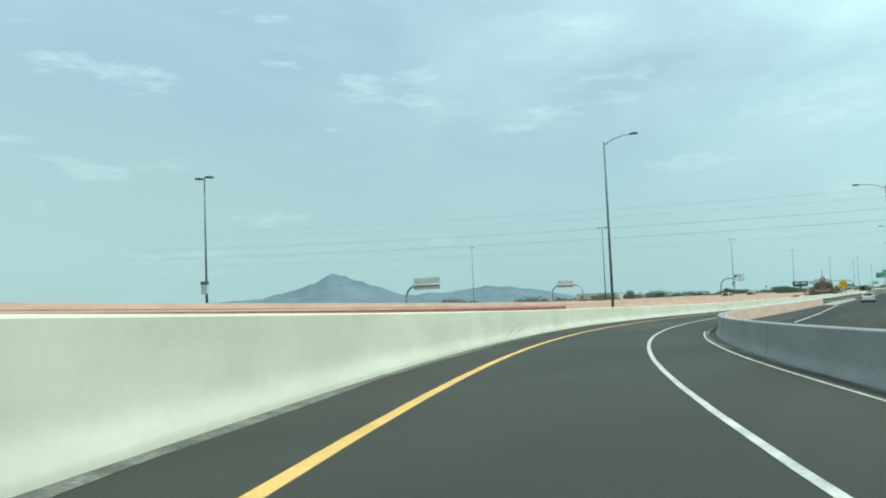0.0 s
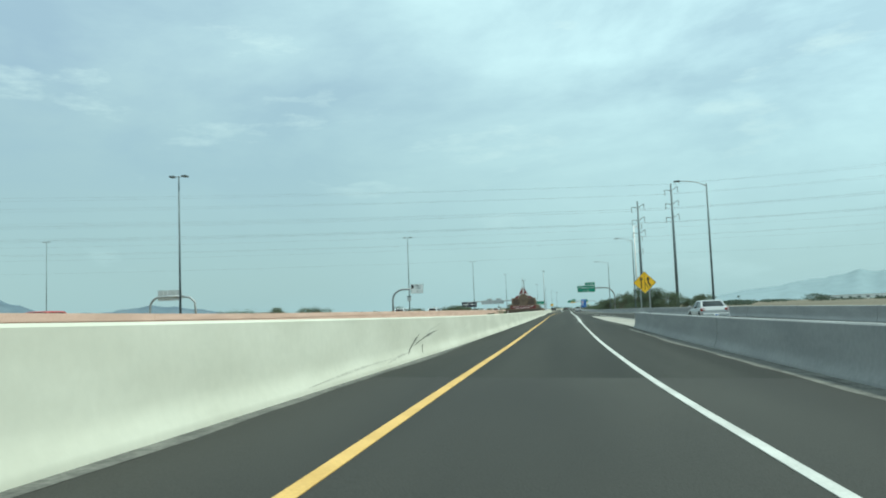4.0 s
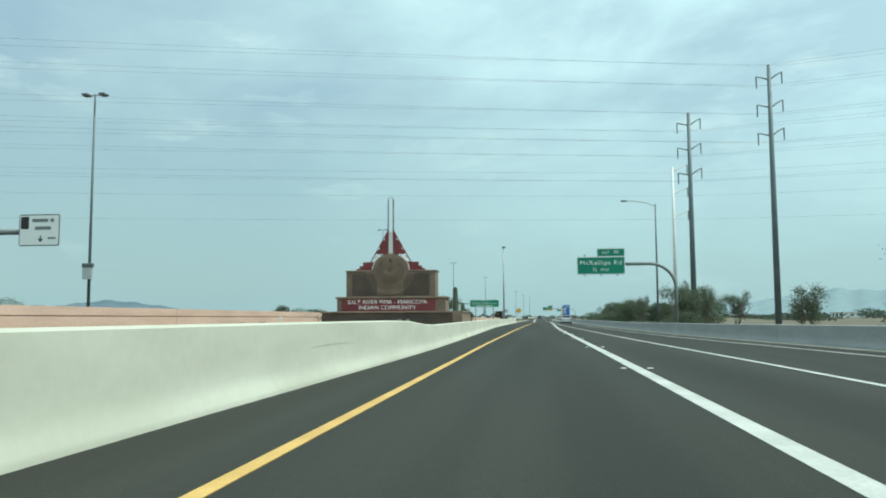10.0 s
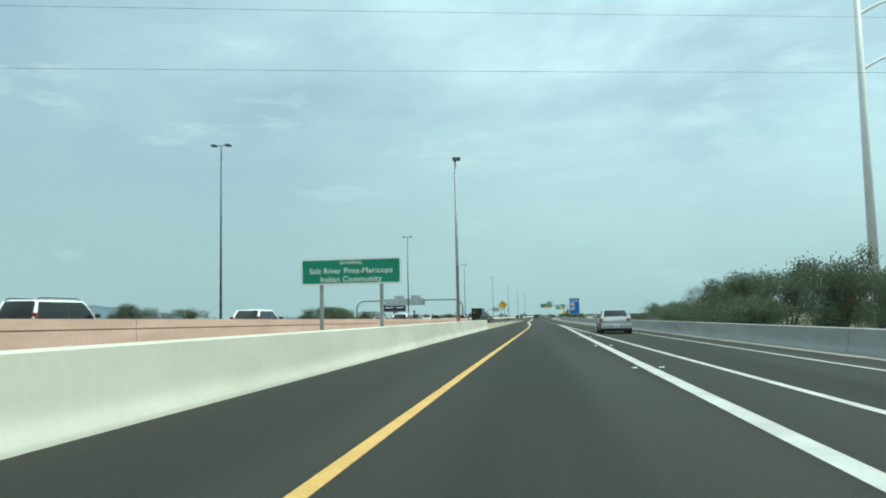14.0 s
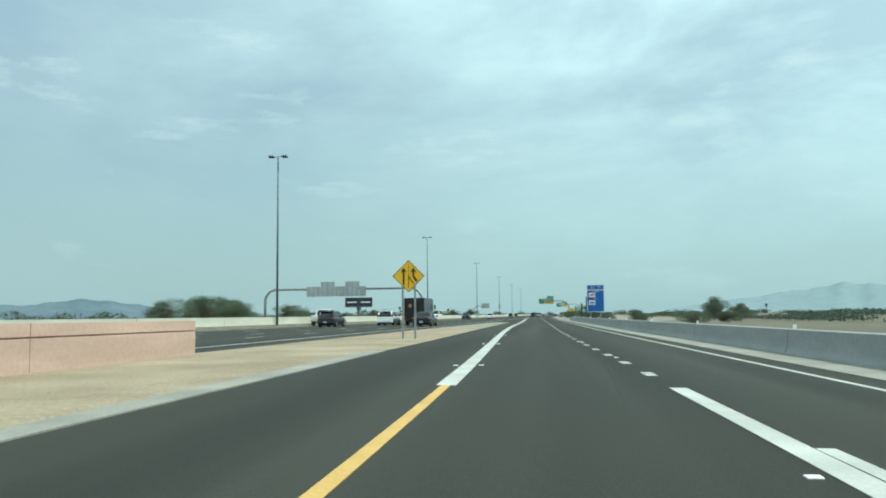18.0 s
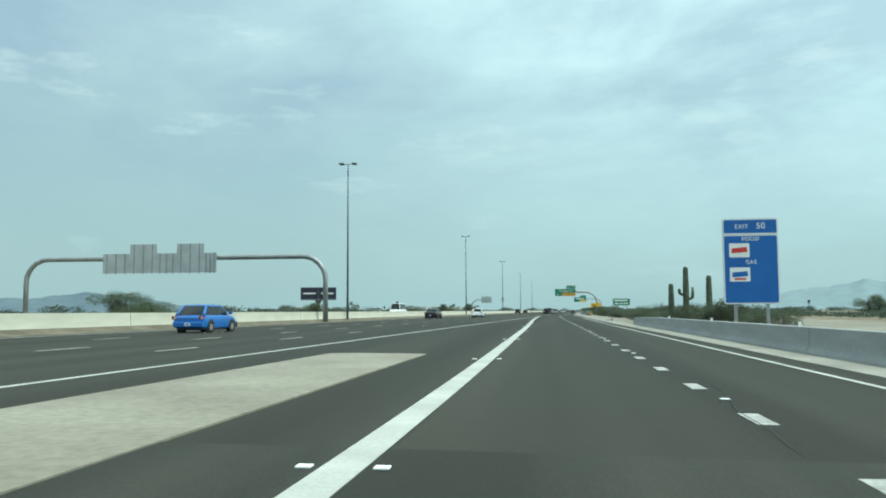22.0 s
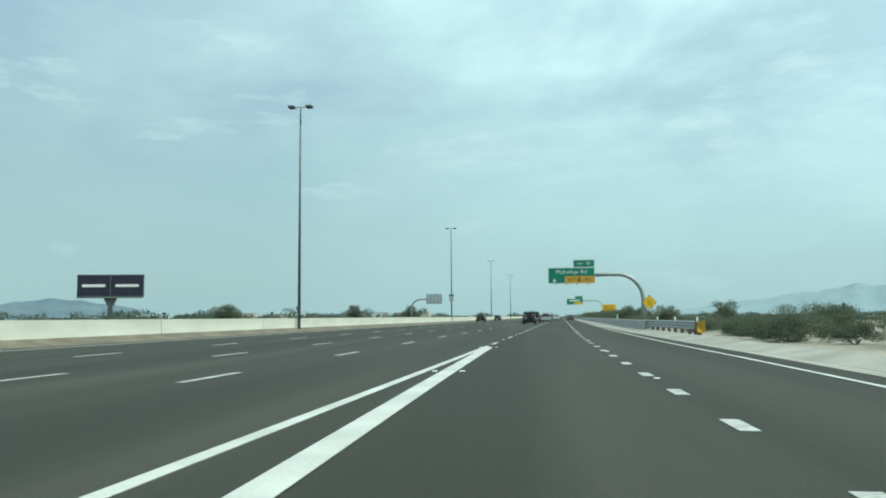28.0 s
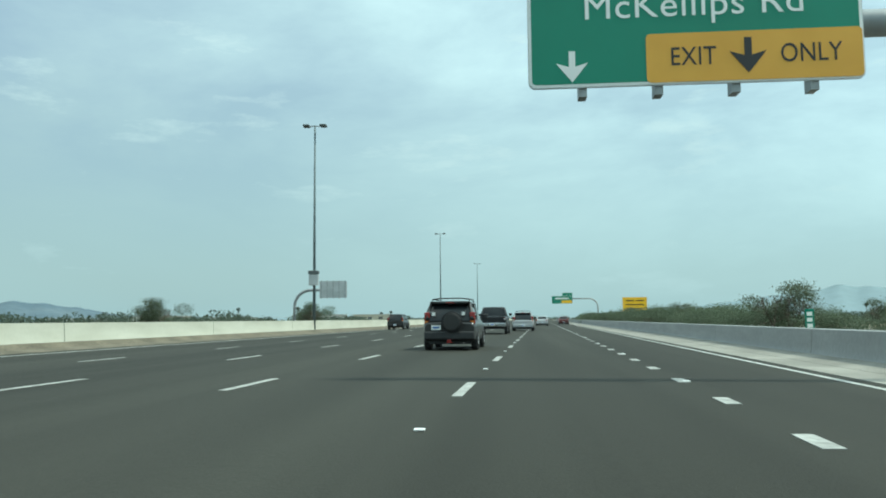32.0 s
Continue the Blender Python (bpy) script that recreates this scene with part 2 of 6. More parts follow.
def add_tube(bm, points, radii, sides=10, cap=True):
    """A round tube along points, with a radius at each."""
    points = [Vector(p) for p in points]
    rings = []
    for i, p in enumerate(points):
        way = (points[min(i + 1, len(points) - 1)] - points[max(i - 1, 0)]).normalized()
        side = way.cross(Vector((0, 1, 0)) if abs(way.y) < 0.9 else Vector((1, 0, 0))).normalized()
        up = side.cross(way)
        r = radii[i] if isinstance(radii, (list, tuple)) else radii
        rings.append([bm.verts.new(p + r * (math.cos(a) * side + math.sin(a) * up)) for a in [2 * math.pi * k / sides for k in range(sides)]])
    for a, b in zip(rings, rings[1:]):
        for k in range(sides):
            bm.faces.new((a[k], a[(k + 1) % sides], b[(k + 1) % sides], b[k]))
    if cap:
        bm.faces.new(rings[0][::-1])
        bm.faces.new(rings[-1])


def tube(points, radii, sides=10):
    bm = bmesh.new()
    add_tube(bm, points, radii, sides)
    bmesh.ops.recalc_face_normals(bm, faces=bm.faces)
    return bm


def prism(outline, depth, y=0.0):
    """An outline in x and z, drawn out along y by depth."""
    bm = bmesh.new()
    a = [bm.verts.new((u, y, v)) for u, v in outline]
    b = [bm.verts.new((u, y + depth, v)) for u, v in outline]
    bm.faces.new(a)
    bm.faces.new(b[::-1])
    for k in range(len(a)):
        bm.faces.new((a[k], b[k], b[(k + 1) % len(a)], a[(k + 1) % len(a)]))
    bmesh.ops.recalc_face_normals(bm, faces=bm.faces)
    return bm


def lettering(text, size, x, y, z, mat, parent, align="CENTER", name="lettering", facing=-1, wide=1.0, space=1.05):
    """Raised lettering in the x-z plane that faces -y."""
    cu = bpy.data.curves.new(name, "FONT")
    cu.body, cu.size, cu.align_x, cu.align_y, cu.extrude, cu.space_character = text, size, align, "CENTER", 0.004, space
    ob = bpy.data.objects.new(name, cu)
    me = bpy.data.meshes.new_from_object(ob)
    bpy.data.objects.remove(ob)
    me.transform(pose(x, y, z, 90, 0, 0) @ Matrix.Diagonal((wide, 1, 1, 1)))
    bm = bmesh.new()
    bm.from_mesh(me)
    bpy.data.meshes.remove(me)
    left, pieces = set(bm.verts), []
    while left:                      # one piece for each joined outline
        stack, seen = [left.pop()], []
        while stack:
            v = stack.pop()
            seen.append(v)
            for e in v.link_edges:
                o = e.other_vert(v)
                if o in left:
                    left.discard(o)
                    stack.append(o)
        pieces.append((min(v.co.x for v in seen), max(v.co.x for v in seen), seen))
    pieces.sort(key=lambda p: p[0])
    letters = []
    for x0, x1, seen in pieces:      # a dot belongs to the stem below it
        if letters and x0 < letters[-1][1] - 0.3 * (x1 - x0):
            letters[-1][2].extend(seen)
            letters[-1][1] = max(letters[-1][1], x1)
        else:
            letters.append([x0, x1, list(seen)])
    for _, _, seen in letters:
        keep = {v.index: i for i, v in enumerate(seen)}
        faces = {f for v in seen for f in v.link_faces}
        out = bpy.data.meshes.new("letter")
        out.from_pydata([v.co[:] for v in seen], [], [[keep[v.index] for v in f.verts] for f in faces])
        part_mesh("letter", out, mat, parent)
    bm.free()


# ---- the plan: lines along the road, as x over y ----
class Line:
    """A line along the road: round the bend at an offset, then through the given places (y, x), eased."""

    def __init__(self, places, offset=None):
        ys = np.arange(-90, 1400, 2.0)
        if offset is not None:
            r = BEND_R - offset
            bend = BEND_X - np.sqrt(r * r - np.minimum(0, ys - BEND_Y) ** 2)
            places = [(BEND_Y, BEND_X - r)] + places
        px, py = [p[0] for p in places], [p[1] for p in places]
        tail = (py[-1] - py[-2]) / (px[-1] - px[-2])
        xs = np.where(ys > px[-1], py[-1] + tail * (ys - px[-1]), np.interp(ys, px, py))
        if offset is None:
            head = (py[1] - py[0]) / (px[1] - px[0])
            xs = np.where(ys < px[0], py[0] + head * (ys - px[0]), xs)
        else:
            xs = np.where(ys < BEND_Y, bend, xs)
        k = np.hanning(13)
        eased = np.convolve(np.r_[np.full(6, xs[0]), xs, np.full(6, xs[-1])], k / k.sum(), "valid")
        eased[:8], eased[-8:] = xs[:8], xs[-8:]
        self.ys, self.xs = ys, eased

    def __call__(self, y):
        return float(np.interp(y, self.ys, self.xs))

    def slope(self, y):
        return (self(y + 1) - self(y - 1)) / 2


def shifted(line, by):
    new_line = Line([(0, 0), (1, 0)])
    s = np.gradient(line.xs, line.ys)
    new_line.ys, new_line.xs = line.ys, line.xs + by * np.sqrt(1 + s * s)
    return new_line


MAIN = Line([(-90, -34.2), (437, -10.0), (470, -7.75), (515, -5.75), (553, -4.0), (600, -2.0), (640, -0.4), (660, 0.35), (900, 9.0), (1400, 27.0)])   # right edge of the main lanes, later lane line
YELLOW = Line([(92, -0.82), (110, -0.98), (130, -1.2), (150, -1.33), (175, -1.48), (200, -1.72), (240, -1.8), (285, -1.57), (315, -1.30), (340, -1.0), (365, -0.71), (380, -0.67), (392, -0.70), (402, -0.84), (412, -1.0), (422, -1.16), (432, -1.29), (445, -1.36), (460, -1.28), (475, -1.12), (515, -1.12), (560, -1.42), (600, -1.4), (618, -1.2)], -1.27)
RIGHT = Line([(92, 2.26), (110, 2.08), (150, 2.10), (200, 2.4), (240, 2.28), (285, 2.1), (310, 2.25), (365, 2.7), (394, 2.7), (410, 2.35), (430, 2.2), (475, 2.28), (515, 2.36), (560, 2.2), (600, 2.3), (620, 2.6), (630, 2.85), (660, 3.87), (690, 5.02), (900, 12.6)], 2.14)
GORE_R = Line([(-90, 30.0), (60, 11.0), (130, 7.3), (160, 6.9), (195, 6.3), (245, 5.0), (288, 4.1), (305, 3.75), (366, 3.1), (392, 2.86)])
EDGE_R = Line([(-90, 42.0), (60, 19.0), (130, 14.2), (205, 10.9), (240, 9.0), (262, 7.8), (295, 7.05), (312, 6.6), (371, 5.85), (395, 5.5), (433, 5.05), (480, 4.95), (520, 5.05), (560, 5.2), (621, 5.75), (648, 6.35), (690, 7.75), (900, 15.6)])
WALL_R = shifted(EDGE_R, 2.15)
BAR_L = Line([(95, -2.8), (110, -2.95), (160, -2.95), (200, -3.15), (240, -3.45), (285, -4.1), (312, -4.15), (370, -4.2)], -3.3)
BAR_L.xs = BAR_L.xs + np.interp(BAR_L.ys, [4, 27, 48, 72, 92, 110, 150, 215, 236, 265, 300], [0.52, 0.36, 0.06, 0.0, 0.0, 0.0, -0.3, -0.33, 0.0, 0.0, -0.12])
BAR_R = Line([(92, 5.45), (97, 5.35), (115, 5.1), (131, 4.95)], 4.98)
BAR_R.xs = BAR_R.xs + np.interp(BAR_R.ys, [15, 33], [0.34, 0.0])
MAST = Line([(-90, -53.0), (270, -35.9), (462, -27.2), (636, -19.9), (741, -15.1), (828, -11.7), (1400, 9.0)])
PINK = shifted(MAIN, 2.6)


def strip(name, left, right, y0, y1, z, mat, parent=None, label="", depth=0.3, step=4.0, lift=0.0):
    """A slab between two lines, laid on the land; lift raises its right edge."""
    ys = list(np.linspace(y0, y1, max(2, int((y1 - y0) / step) + 1)))
    widest = max(right(y) - left(y) for y in ys)
    n = 1 if widest < 1.0 else min(16, 1 + int(widest / 1.5))
    verts, faces = [], []
    for y in ys:
        a, b = left(y), right(y)
        row = [(a + (b - a) * k / n, y, z + lift * k / n + lay(a + (b - a) * k / n, y)) for k in range(n + 1)]
        verts += row + [(x, v, w - depth) for x, v, w in row]
    m = 2 * (n + 1)
    for i in range(len(ys) - 1):
        o = m * i
        for k in range(n):
            t, u = o + k, o + n + 1 + k
            faces += [(t, t + 1, t + 1 + m, t + m), (u, u + m, u + 1 + m, u + 1)]
        faces += [(o, o + m, o + m + n + 1, o + n + 1), (o + n, o + 2 * n + 1, o + m + 2 * n + 1, o + m + n)]
    e = m * (len(ys) - 1)
    faces += [tuple(range(0, n + 1))[::-1] + tuple(range(n + 1, m)), tuple(range(e, e + n + 1)) + tuple(range(e + n + 1, e + m))[::-1]]
    me = bpy.data.meshes.new(name)
    me.from_pydata(verts, [], faces)
    return part_mesh(name, me, mat, parent, label)


def sweep(profile, line, y0, y1, step=3.0, high=None):
    """A closed profile (across, up), facing the road by its sign, drawn along a line."""
    n = max(2, int(math.ceil((y1 - y0) / step)) + 1)
    verts, faces = [], []
    k = len(profile)
    for i in range(n):
        y = y0 + (y1 - y0) * i / (n - 1)
        s = line.slope(y)
        w = math.sqrt(1 + s * s)
        f = high(y) if high else 1.0
        for u, v in profile:
            verts.append((line(y) + u / w, y - u * s / w, v * f + lay(line(y), y)))
    for i in range(n - 1):
        for j in range(k):
            a, b = i * k + j, i * k + (j + 1) % k
            faces.append((a, b, b + k, a + k))
    faces.append(tuple(range(k))[::-1])
    faces.append(tuple(range((n - 1) * k, n * k)))
    me = bpy.data.meshes.new("sweep")
    me.from_pydata(verts, [], faces)
    bm = bmesh.new()
    bm.from_mesh(me)
    bmesh.ops.recalc_face_normals(bm, faces=bm.faces)
    bm.to_mesh(me)
    bm.free()
    return me


# ---- ground and roads ----
def ground_sheet():
    edges = [-4800, -2500, -1200, -600, -300, -150, -70, 0, 70, 150, 300, 600, 1200, 2500, 4800]
    steps = [-4500, -2200, -900, -300, -90, -60, -30, 0, 20, 40, 60, 80, 100, 120, 140, 170, 220, 300, 450, 600, 900, 1500, 2800, 5100]
    bm = bmesh.new()
    grid = [[bm.verts.new((x, y, rise(y) - 0.28 - 0.45 * min(1, max(0, (150 - y) / 40)) + (0 if abs(x) < 200 else noise.noise(Vector((x / 400, y / 400, 0))) * 0.6 - 0.75))) for x in edges] for y in steps]
    for a, b in zip(grid, grid[1:]):
        for i in range(len(edges) - 1):
            bm.faces.new((a[i], a[i + 1], b[i + 1], b[i]))
    return tagged(part("ground", bm, desert), "tan desert ground of sand and gravel", "ground", kind="structure")


ground_sheet()
road_main = tagged(strip("road_main", shifted(MAST, -19.5), shifted(MAIN, 2.3), -88, 1380, 0.0, asphalt_main), "worn grey asphalt of the main freeway lanes", "road", kind="structure")
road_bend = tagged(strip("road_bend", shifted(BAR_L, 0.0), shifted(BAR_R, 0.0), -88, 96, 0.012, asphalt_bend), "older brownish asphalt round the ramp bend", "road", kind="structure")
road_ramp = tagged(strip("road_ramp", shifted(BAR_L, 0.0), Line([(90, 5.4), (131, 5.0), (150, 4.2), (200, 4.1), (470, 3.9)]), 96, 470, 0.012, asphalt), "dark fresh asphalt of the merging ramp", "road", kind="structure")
RAMP_TWO = Line([(-90, 28.8), (60, 9.6), (130, 6.4), (160, 5.9), (186, 4.2), (195, 3.5), (245, 3.3), (470, 3.0)])
RAMP_TWO.xs = np.maximum(RAMP_TWO.xs, np.where(RAMP_TWO.ys < 130, BAR_R.xs + 0.1, -99))
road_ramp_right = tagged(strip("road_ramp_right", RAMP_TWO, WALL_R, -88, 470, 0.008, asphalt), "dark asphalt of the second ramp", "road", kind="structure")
road_join = tagged(strip("road_join", Line([(470, -9.0), (560, -5.5), (616, -3.0), (700, 0.6), (1380, 24.5)]), WALL_R, 468, 1380, 0.006, asphalt_main), "dark asphalt where the ramps join the freeway", "road", kind="structure")
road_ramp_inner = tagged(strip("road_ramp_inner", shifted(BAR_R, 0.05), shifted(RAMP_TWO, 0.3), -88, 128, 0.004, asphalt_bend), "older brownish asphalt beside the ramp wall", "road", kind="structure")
gravel_median = tagged(strip("gravel_median", shifted(PINK, 0.1), shifted(BAR_L, -0.1), -40, 366, -0.03, dirt), "tan gravel bed between wall and ramp barrier", "gravel", kind="structure")
gravel_gore = tagged(strip("gravel_gore", shifted(MAIN, 2.0), Line([(340, -4.5), (396, -4.05), (404, -3.62), (440, -3.3), (470, -3.0)]), 365, 447, 0.02, dirt), "tan dirt wedge between ramp and freeway", "gravel", kind="structure")
curb_strip = tagged(strip("curb_strip", Line([(340, -4.6), (398, -4.15), (440, -3.8), (470, -3.5)]), Line([(340, -4.15), (398, -3.7), (440, -3.25), (470, -2.95)]), 364, 402, 0.03, concrete_strip), "pale concrete edge strip beside the dirt wedge", "kerb", kind="structure")
gore_paving = tagged(strip("gore_paving", shifted(MAIN, 2.1), Line([(440, -3.25), (469, -2.9), (483, -2.7)]), 442, 483, 0.026, material("sandy paving", (0.205, 0.188, 0.148), (0.285, 0.264, 0.215), 0.4, 0.93, bump=0.3, bump_scale=18, fine=0.15, fine_scale=9)), "pale concrete paving at the wedge tip", "paving", kind="structure")
gore_right = tagged(strip("gore_right", Line([(60, 6.4), (131, 4.9), (155, 4.3), (193, 4.22)]), Line([(60, 9.9), (131, 7.0), (160, 6.55), (180, 6.05), (187, 5.40), (193, 4.30)]), 128, 193, 0.03, paving_pale), "pale concrete wedge between the two ramps", "paving", kind="structure")
gravel_grey = material("grey tan gravel", (0.175, 0.158, 0.125), (0.270, 0.245, 0.200), 0.15, 0.95, bump=0.6, bump_scale=14, fine=0.3, fine_scale=6)
VERGE = shifted(WALL_R, 0.0)
VERGE.xs = VERGE.xs + np.interp(VERGE.ys, [60, 200, 480, 540], [14.0, 1.2, 0.9, 26.0])
verge_right = tagged(strip("verge_right", WALL_R, VERGE, 60, 1380, -0.06, gravel_grey), "dry earth verge behind the right barrier", "verge", kind="structure")
GUTTER = shifted(EDGE_R, 0.75)
GUTTER.xs = GUTTER.xs - 0.4 * np.clip((GUTTER.ys - 630) / 35, 0, 1)
shoulder_right = tagged(strip("shoulder_right", GUTTER, shifted(EDGE_R, 2.1), 356, 900, 0.022, concrete_strip), "pale concrete gutter along the right edge", "gutter", kind="structure")
apron_right = tagged(strip("apron_right", shifted(EDGE_R, 1.25), shifted(EDGE_R, 2.35), 556, 900, 0.026, concrete_strip, lift=0.16), "pale concrete apron sloping up to the barrier", "gutter", kind="structure")
gutter_ramp = tagged(strip("gutter_ramp", shifted(EDGE_R, 1.35), shifted(EDGE_R, 2.0), 205, 356, 0.020, concrete_strip), "pale concrete gutter at the outer ramp barrier", "gutter", kind="structure")
field = tagged(strip("field", Line([(-80, 44), (60, 32), (130, 20), (200, 13.5), (300, 9.8), (380, 8.4), (480, 7.6), (506, 12), (540, 40), (600, 90), (1400, 90)]), Line([(-80, 1500), (1400, 1500)]), -80, 1380, -0.10, scrub_field, depth=0.6, step=10), "dry brown farm field beyond the freeway", "field", kind="structure")


def painted(name, line, half, y0, y1, mat, parent, z):
    return strip(name, shifted(line, -half), shifted(line, half), y0, y1, z + 0.008, mat, parent, depth=0.006, step=3.0)


painted("yellow_edge_line", YELLOW, 0.07, -88, 391.3, paint_yellow, road_ramp, 0.012)
painted("white_edge_line", RIGHT, 0.055, -88, 70, paint_worn, road_bend, 0.012)
painted("white_edge_line", RIGHT, 0.06, 70, 150, paint_white, road_ramp, 0.012)
painted("white_edge_line", shifted(BAR_R, -0.76), 0.035, -80, 42, paint_worn, road_bend, 0.012)
painted("white_gore_line", RIGHT, 0.125, 150, 391.3, paint_white, road_ramp, 0.012)
painted("white_gore_line", GORE_R, 0.08, 60, 386, paint_white, road_ramp_right, 0.012)
painted("white_edge_line", EDGE_R, 0.065, -60, 1380, paint_white, road_ramp_right, 0.008)
painted("white_merge_line", YELLOW, 0.15, 391.3, 615.7, paint_white, road_join, 0.012)
painted("white_edge_line", MAIN, 0.08, -88, 617, paint_white, road_main, 0.006)
LEFT_EDGE = shifted(MAST, 2.6)
painted("pale_edge_line", LEFT_EDGE, 0.075, -88, 1380, paint_white, road_main, 0.0)
silt = material("brown silt", (0.10, 0.085, 0.06), (0.17, 0.145, 0.105), 0.6, 0.95, bump=0.4, bump_scale=12, fine=0.25, fine_scale=9)
silt_bank = tagged(part_mesh("silt_bank", sweep([(0.1, -0.02), (1.5, -0.02), (1.5, 0.006), (0.75, 0.09), (0.32, 0.27), (0.1, 0.30)], MAST, 331, 1370, 6.0), silt), "brown silt banked against the median barrier", "silt", kind="structure")


def dashes(line, y0, y1, length, cycle, half, parent, z):
    """Dashes along a line: objects of their own on one mesh."""
    shared = None
    y = y0
    while y < y1:
        if shared is None:
            bm = box(-half, half, -length / 2, length / 2, -0.004, 0.004)
            shared = bpy.data.meshes.new("lane_dash")
            bm.to_mesh(shared)
            bm.free()
            shared.materials.append(paint_dash)
        ob = new("lane_dash", shared)
        ob.parent = parent
        ob.matrix_basis = pose(line(y), y, z + lay(line(y), y), 0, 0, -math.degrees(math.atan(line.slope(y))))
        y += cycle


DASH_CYCLE = 9.35
STOPS = [394.1, 428.3, 449.0, 472.3, 510.8, 532.8, 554.4, 616.8, 638.4, 659.6, 680.3, 950.0]
for a, b in zip(STOPS, STOPS[1:]):
    n = round((b - a) / 3.5)
    dashes(RIGHT, a, b - 0.1, 0.85, (b - a) / n, 0.10, road_join, 0.012)
dashes(MAIN, 619.9, 960, 2.45, DASH_CYCLE, 0.075, road_join, 0.010)
for lane in (1, 2, 3):
    lane_line = shifted(MAIN, -3.62 * lane - (0.6 if lane == 3 else 0))
    dashes(lane_line, 561.2 - 44 * DASH_CYCLE, 590, 2.45, DASH_CYCLE, 0.07, road_main, 0.002)
    dashes(lane_line, 620.6 - 3 * DASH_CYCLE, 960, 2.45, DASH_CYCLE, 0.07, road_main, 0.002)

# raised pavement markers beside the painted lines
def markers(line, offset, y0, y1, cycle, parent, z):
    shared = None
    y = y0
    while y < y1:
        if shared is None:
            bm = bmesh.new()
            add_box(bm, -0.055, 0.055, -0.05, 0.05, 0, 0.02, 0.008)
            shared = bpy.data.meshes.new("road_marker")
            bm.to_mesh(shared)
            bm.free()
            shared.materials.append(sign_white)
        ob = new("road_marker", shared)
        ob.parent = parent
        ob.matrix_basis = pose(line(y) + offset, y, z + lay(line(y), y))
        y += cycle


for off in (-0.27, 0.27):
    markers(RIGHT, off, 153, 391, 12.2, road_ramp, 0.012)
    markers(YELLOW, off, 396, 617, 12.2, road_join, 0.010)
markers(RIGHT, 0.05, 399.5, 800, 10.65, road_join, 0.012)
markers(MAIN, 0.0, 624.6, 800, DASH_CYCLE, road_join, 0.010)

# ---- barriers and walls ----
TALL = [(0.0, -0.05), (0.23, -0.05), (0.23, 0.05), (0.215, 0.10), (0.175, 0.19), (0.148, 0.28), (0.134, 0.37), (0.126, 0.5), (0.10, 1.05), (0.07, 1.08), (-0.13, 1.08), (-0.16, 1.05), (-0.22, -0.05)]


def barrier(name, line, y0, y1, piece, profile, mat, label, side=1, high=None, gap=0.05):
    """A concrete barrier cast in lengths with open joints."""
    ob = thing(name, (0, 0, 0), label, "barrier", kind="structure")
    shape = [(u * side, v) for u, v in profile]
    y = y0
    while y < y1 - 0.5:
        end = min([j for j in piece if j > y + 0.5] + [y1]) if isinstance(piece, list) else min(y + piece, y1)
        seg = sweep(shape, line, y, end - gap, 3.0, high)
        seg.polygons.foreach_set("use_smooth", [True] * len(seg.polygons))
        seg.set_sharp_from_angle(angle=radians(38))
        part_mesh("barrier_segment", seg, mat, ob)
        y = end
    return ob


def left_high(y):
    """Share of the full profile's height along the left barrier."""
    return float(np.interp(y, [5, 27, 48, 70, 90, 146, 231, 236], [0.97, 0.985, 1.0, 0.98, 0.95, 0.945, 0.935, 0.75]))


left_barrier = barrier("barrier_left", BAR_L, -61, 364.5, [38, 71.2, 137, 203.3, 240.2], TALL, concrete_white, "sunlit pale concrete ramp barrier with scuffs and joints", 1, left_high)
# Darker copy of the shaded grey, toned for the right ramp barrier.
concrete_shade_dark = material("shaded dark grey concrete", (0.215, 0.222, 0.222), (0.26, 0.267, 0.264), 0.8, 0.9, bump=0.15, bump_scale=18, fine=0.07, fine_scale=9, streak=(1, 0.5, 2.5))
barrier("barrier_right", BAR_R, -86, 130.5, 12.0, TALL, concrete_shade_dark, "shaded grey concrete ramp barrier", -1, lambda y: 0.83)
barrier("wall_pink_ramp", shifted(BAR_R, 0.26), -86, 130.5, 15.0, [(-0.03, -0.3), (0.03, -0.3), (0.03, 0.98), (-0.03, 0.98)], concrete_pink, "pink painted outer face of the ramp wall", 1, lambda y: 0.9, 0.02)
def outer_high(y):
    """Share of the full profile's height along the outer barrier."""
    return float(np.interp(y, [200, 290, 517, 530], [0.80, 0.65, 0.65, 0.54]))


outer_barrier = barrier("barrier_outer", WALL_R, 30, 530.0, 12.0, TALL, concrete_shade, "shaded grey concrete barrier on the outer ramp edge", -1, outer_high)
for k in range(13):
    y = 365.2 + 12.2 * k
    z = lay(WALL_R(y), y) + 1.08 * outer_high(y)
    part("delineator", box(WALL_R(y) - 0.02, WALL_R(y) + 0.07, y - 0.015, y + 0.015, z - 0.01, z + 0.12), sign_white, outer_barrier, "small white reflector on the wall top")

barrier("barrier_outer_far", WALL_R, 647.2, 1100, 12.0, TALL, concrete_shade, "shaded grey concrete barrier past the guardrail", -1, lambda y: 0.74)
barrier("barrier_median", MAST, 330, 1380, 15.0, [(-0.3, -0.05), (0.3, -0.05), (0.3, 0.08), (0.17, 0.3), (0.12, 1.08), (-0.12, 1.08), (-0.17, 0.3), (-0.3, 0.08)], concrete_white, "pale concrete median barrier", 1, lambda y: 1.0)


def pink_high(y):
    return float(np.interp(y, [0, 100, 140, 250, 400], [1.62, 1.58, 1.36, 1.20, 1.0]))


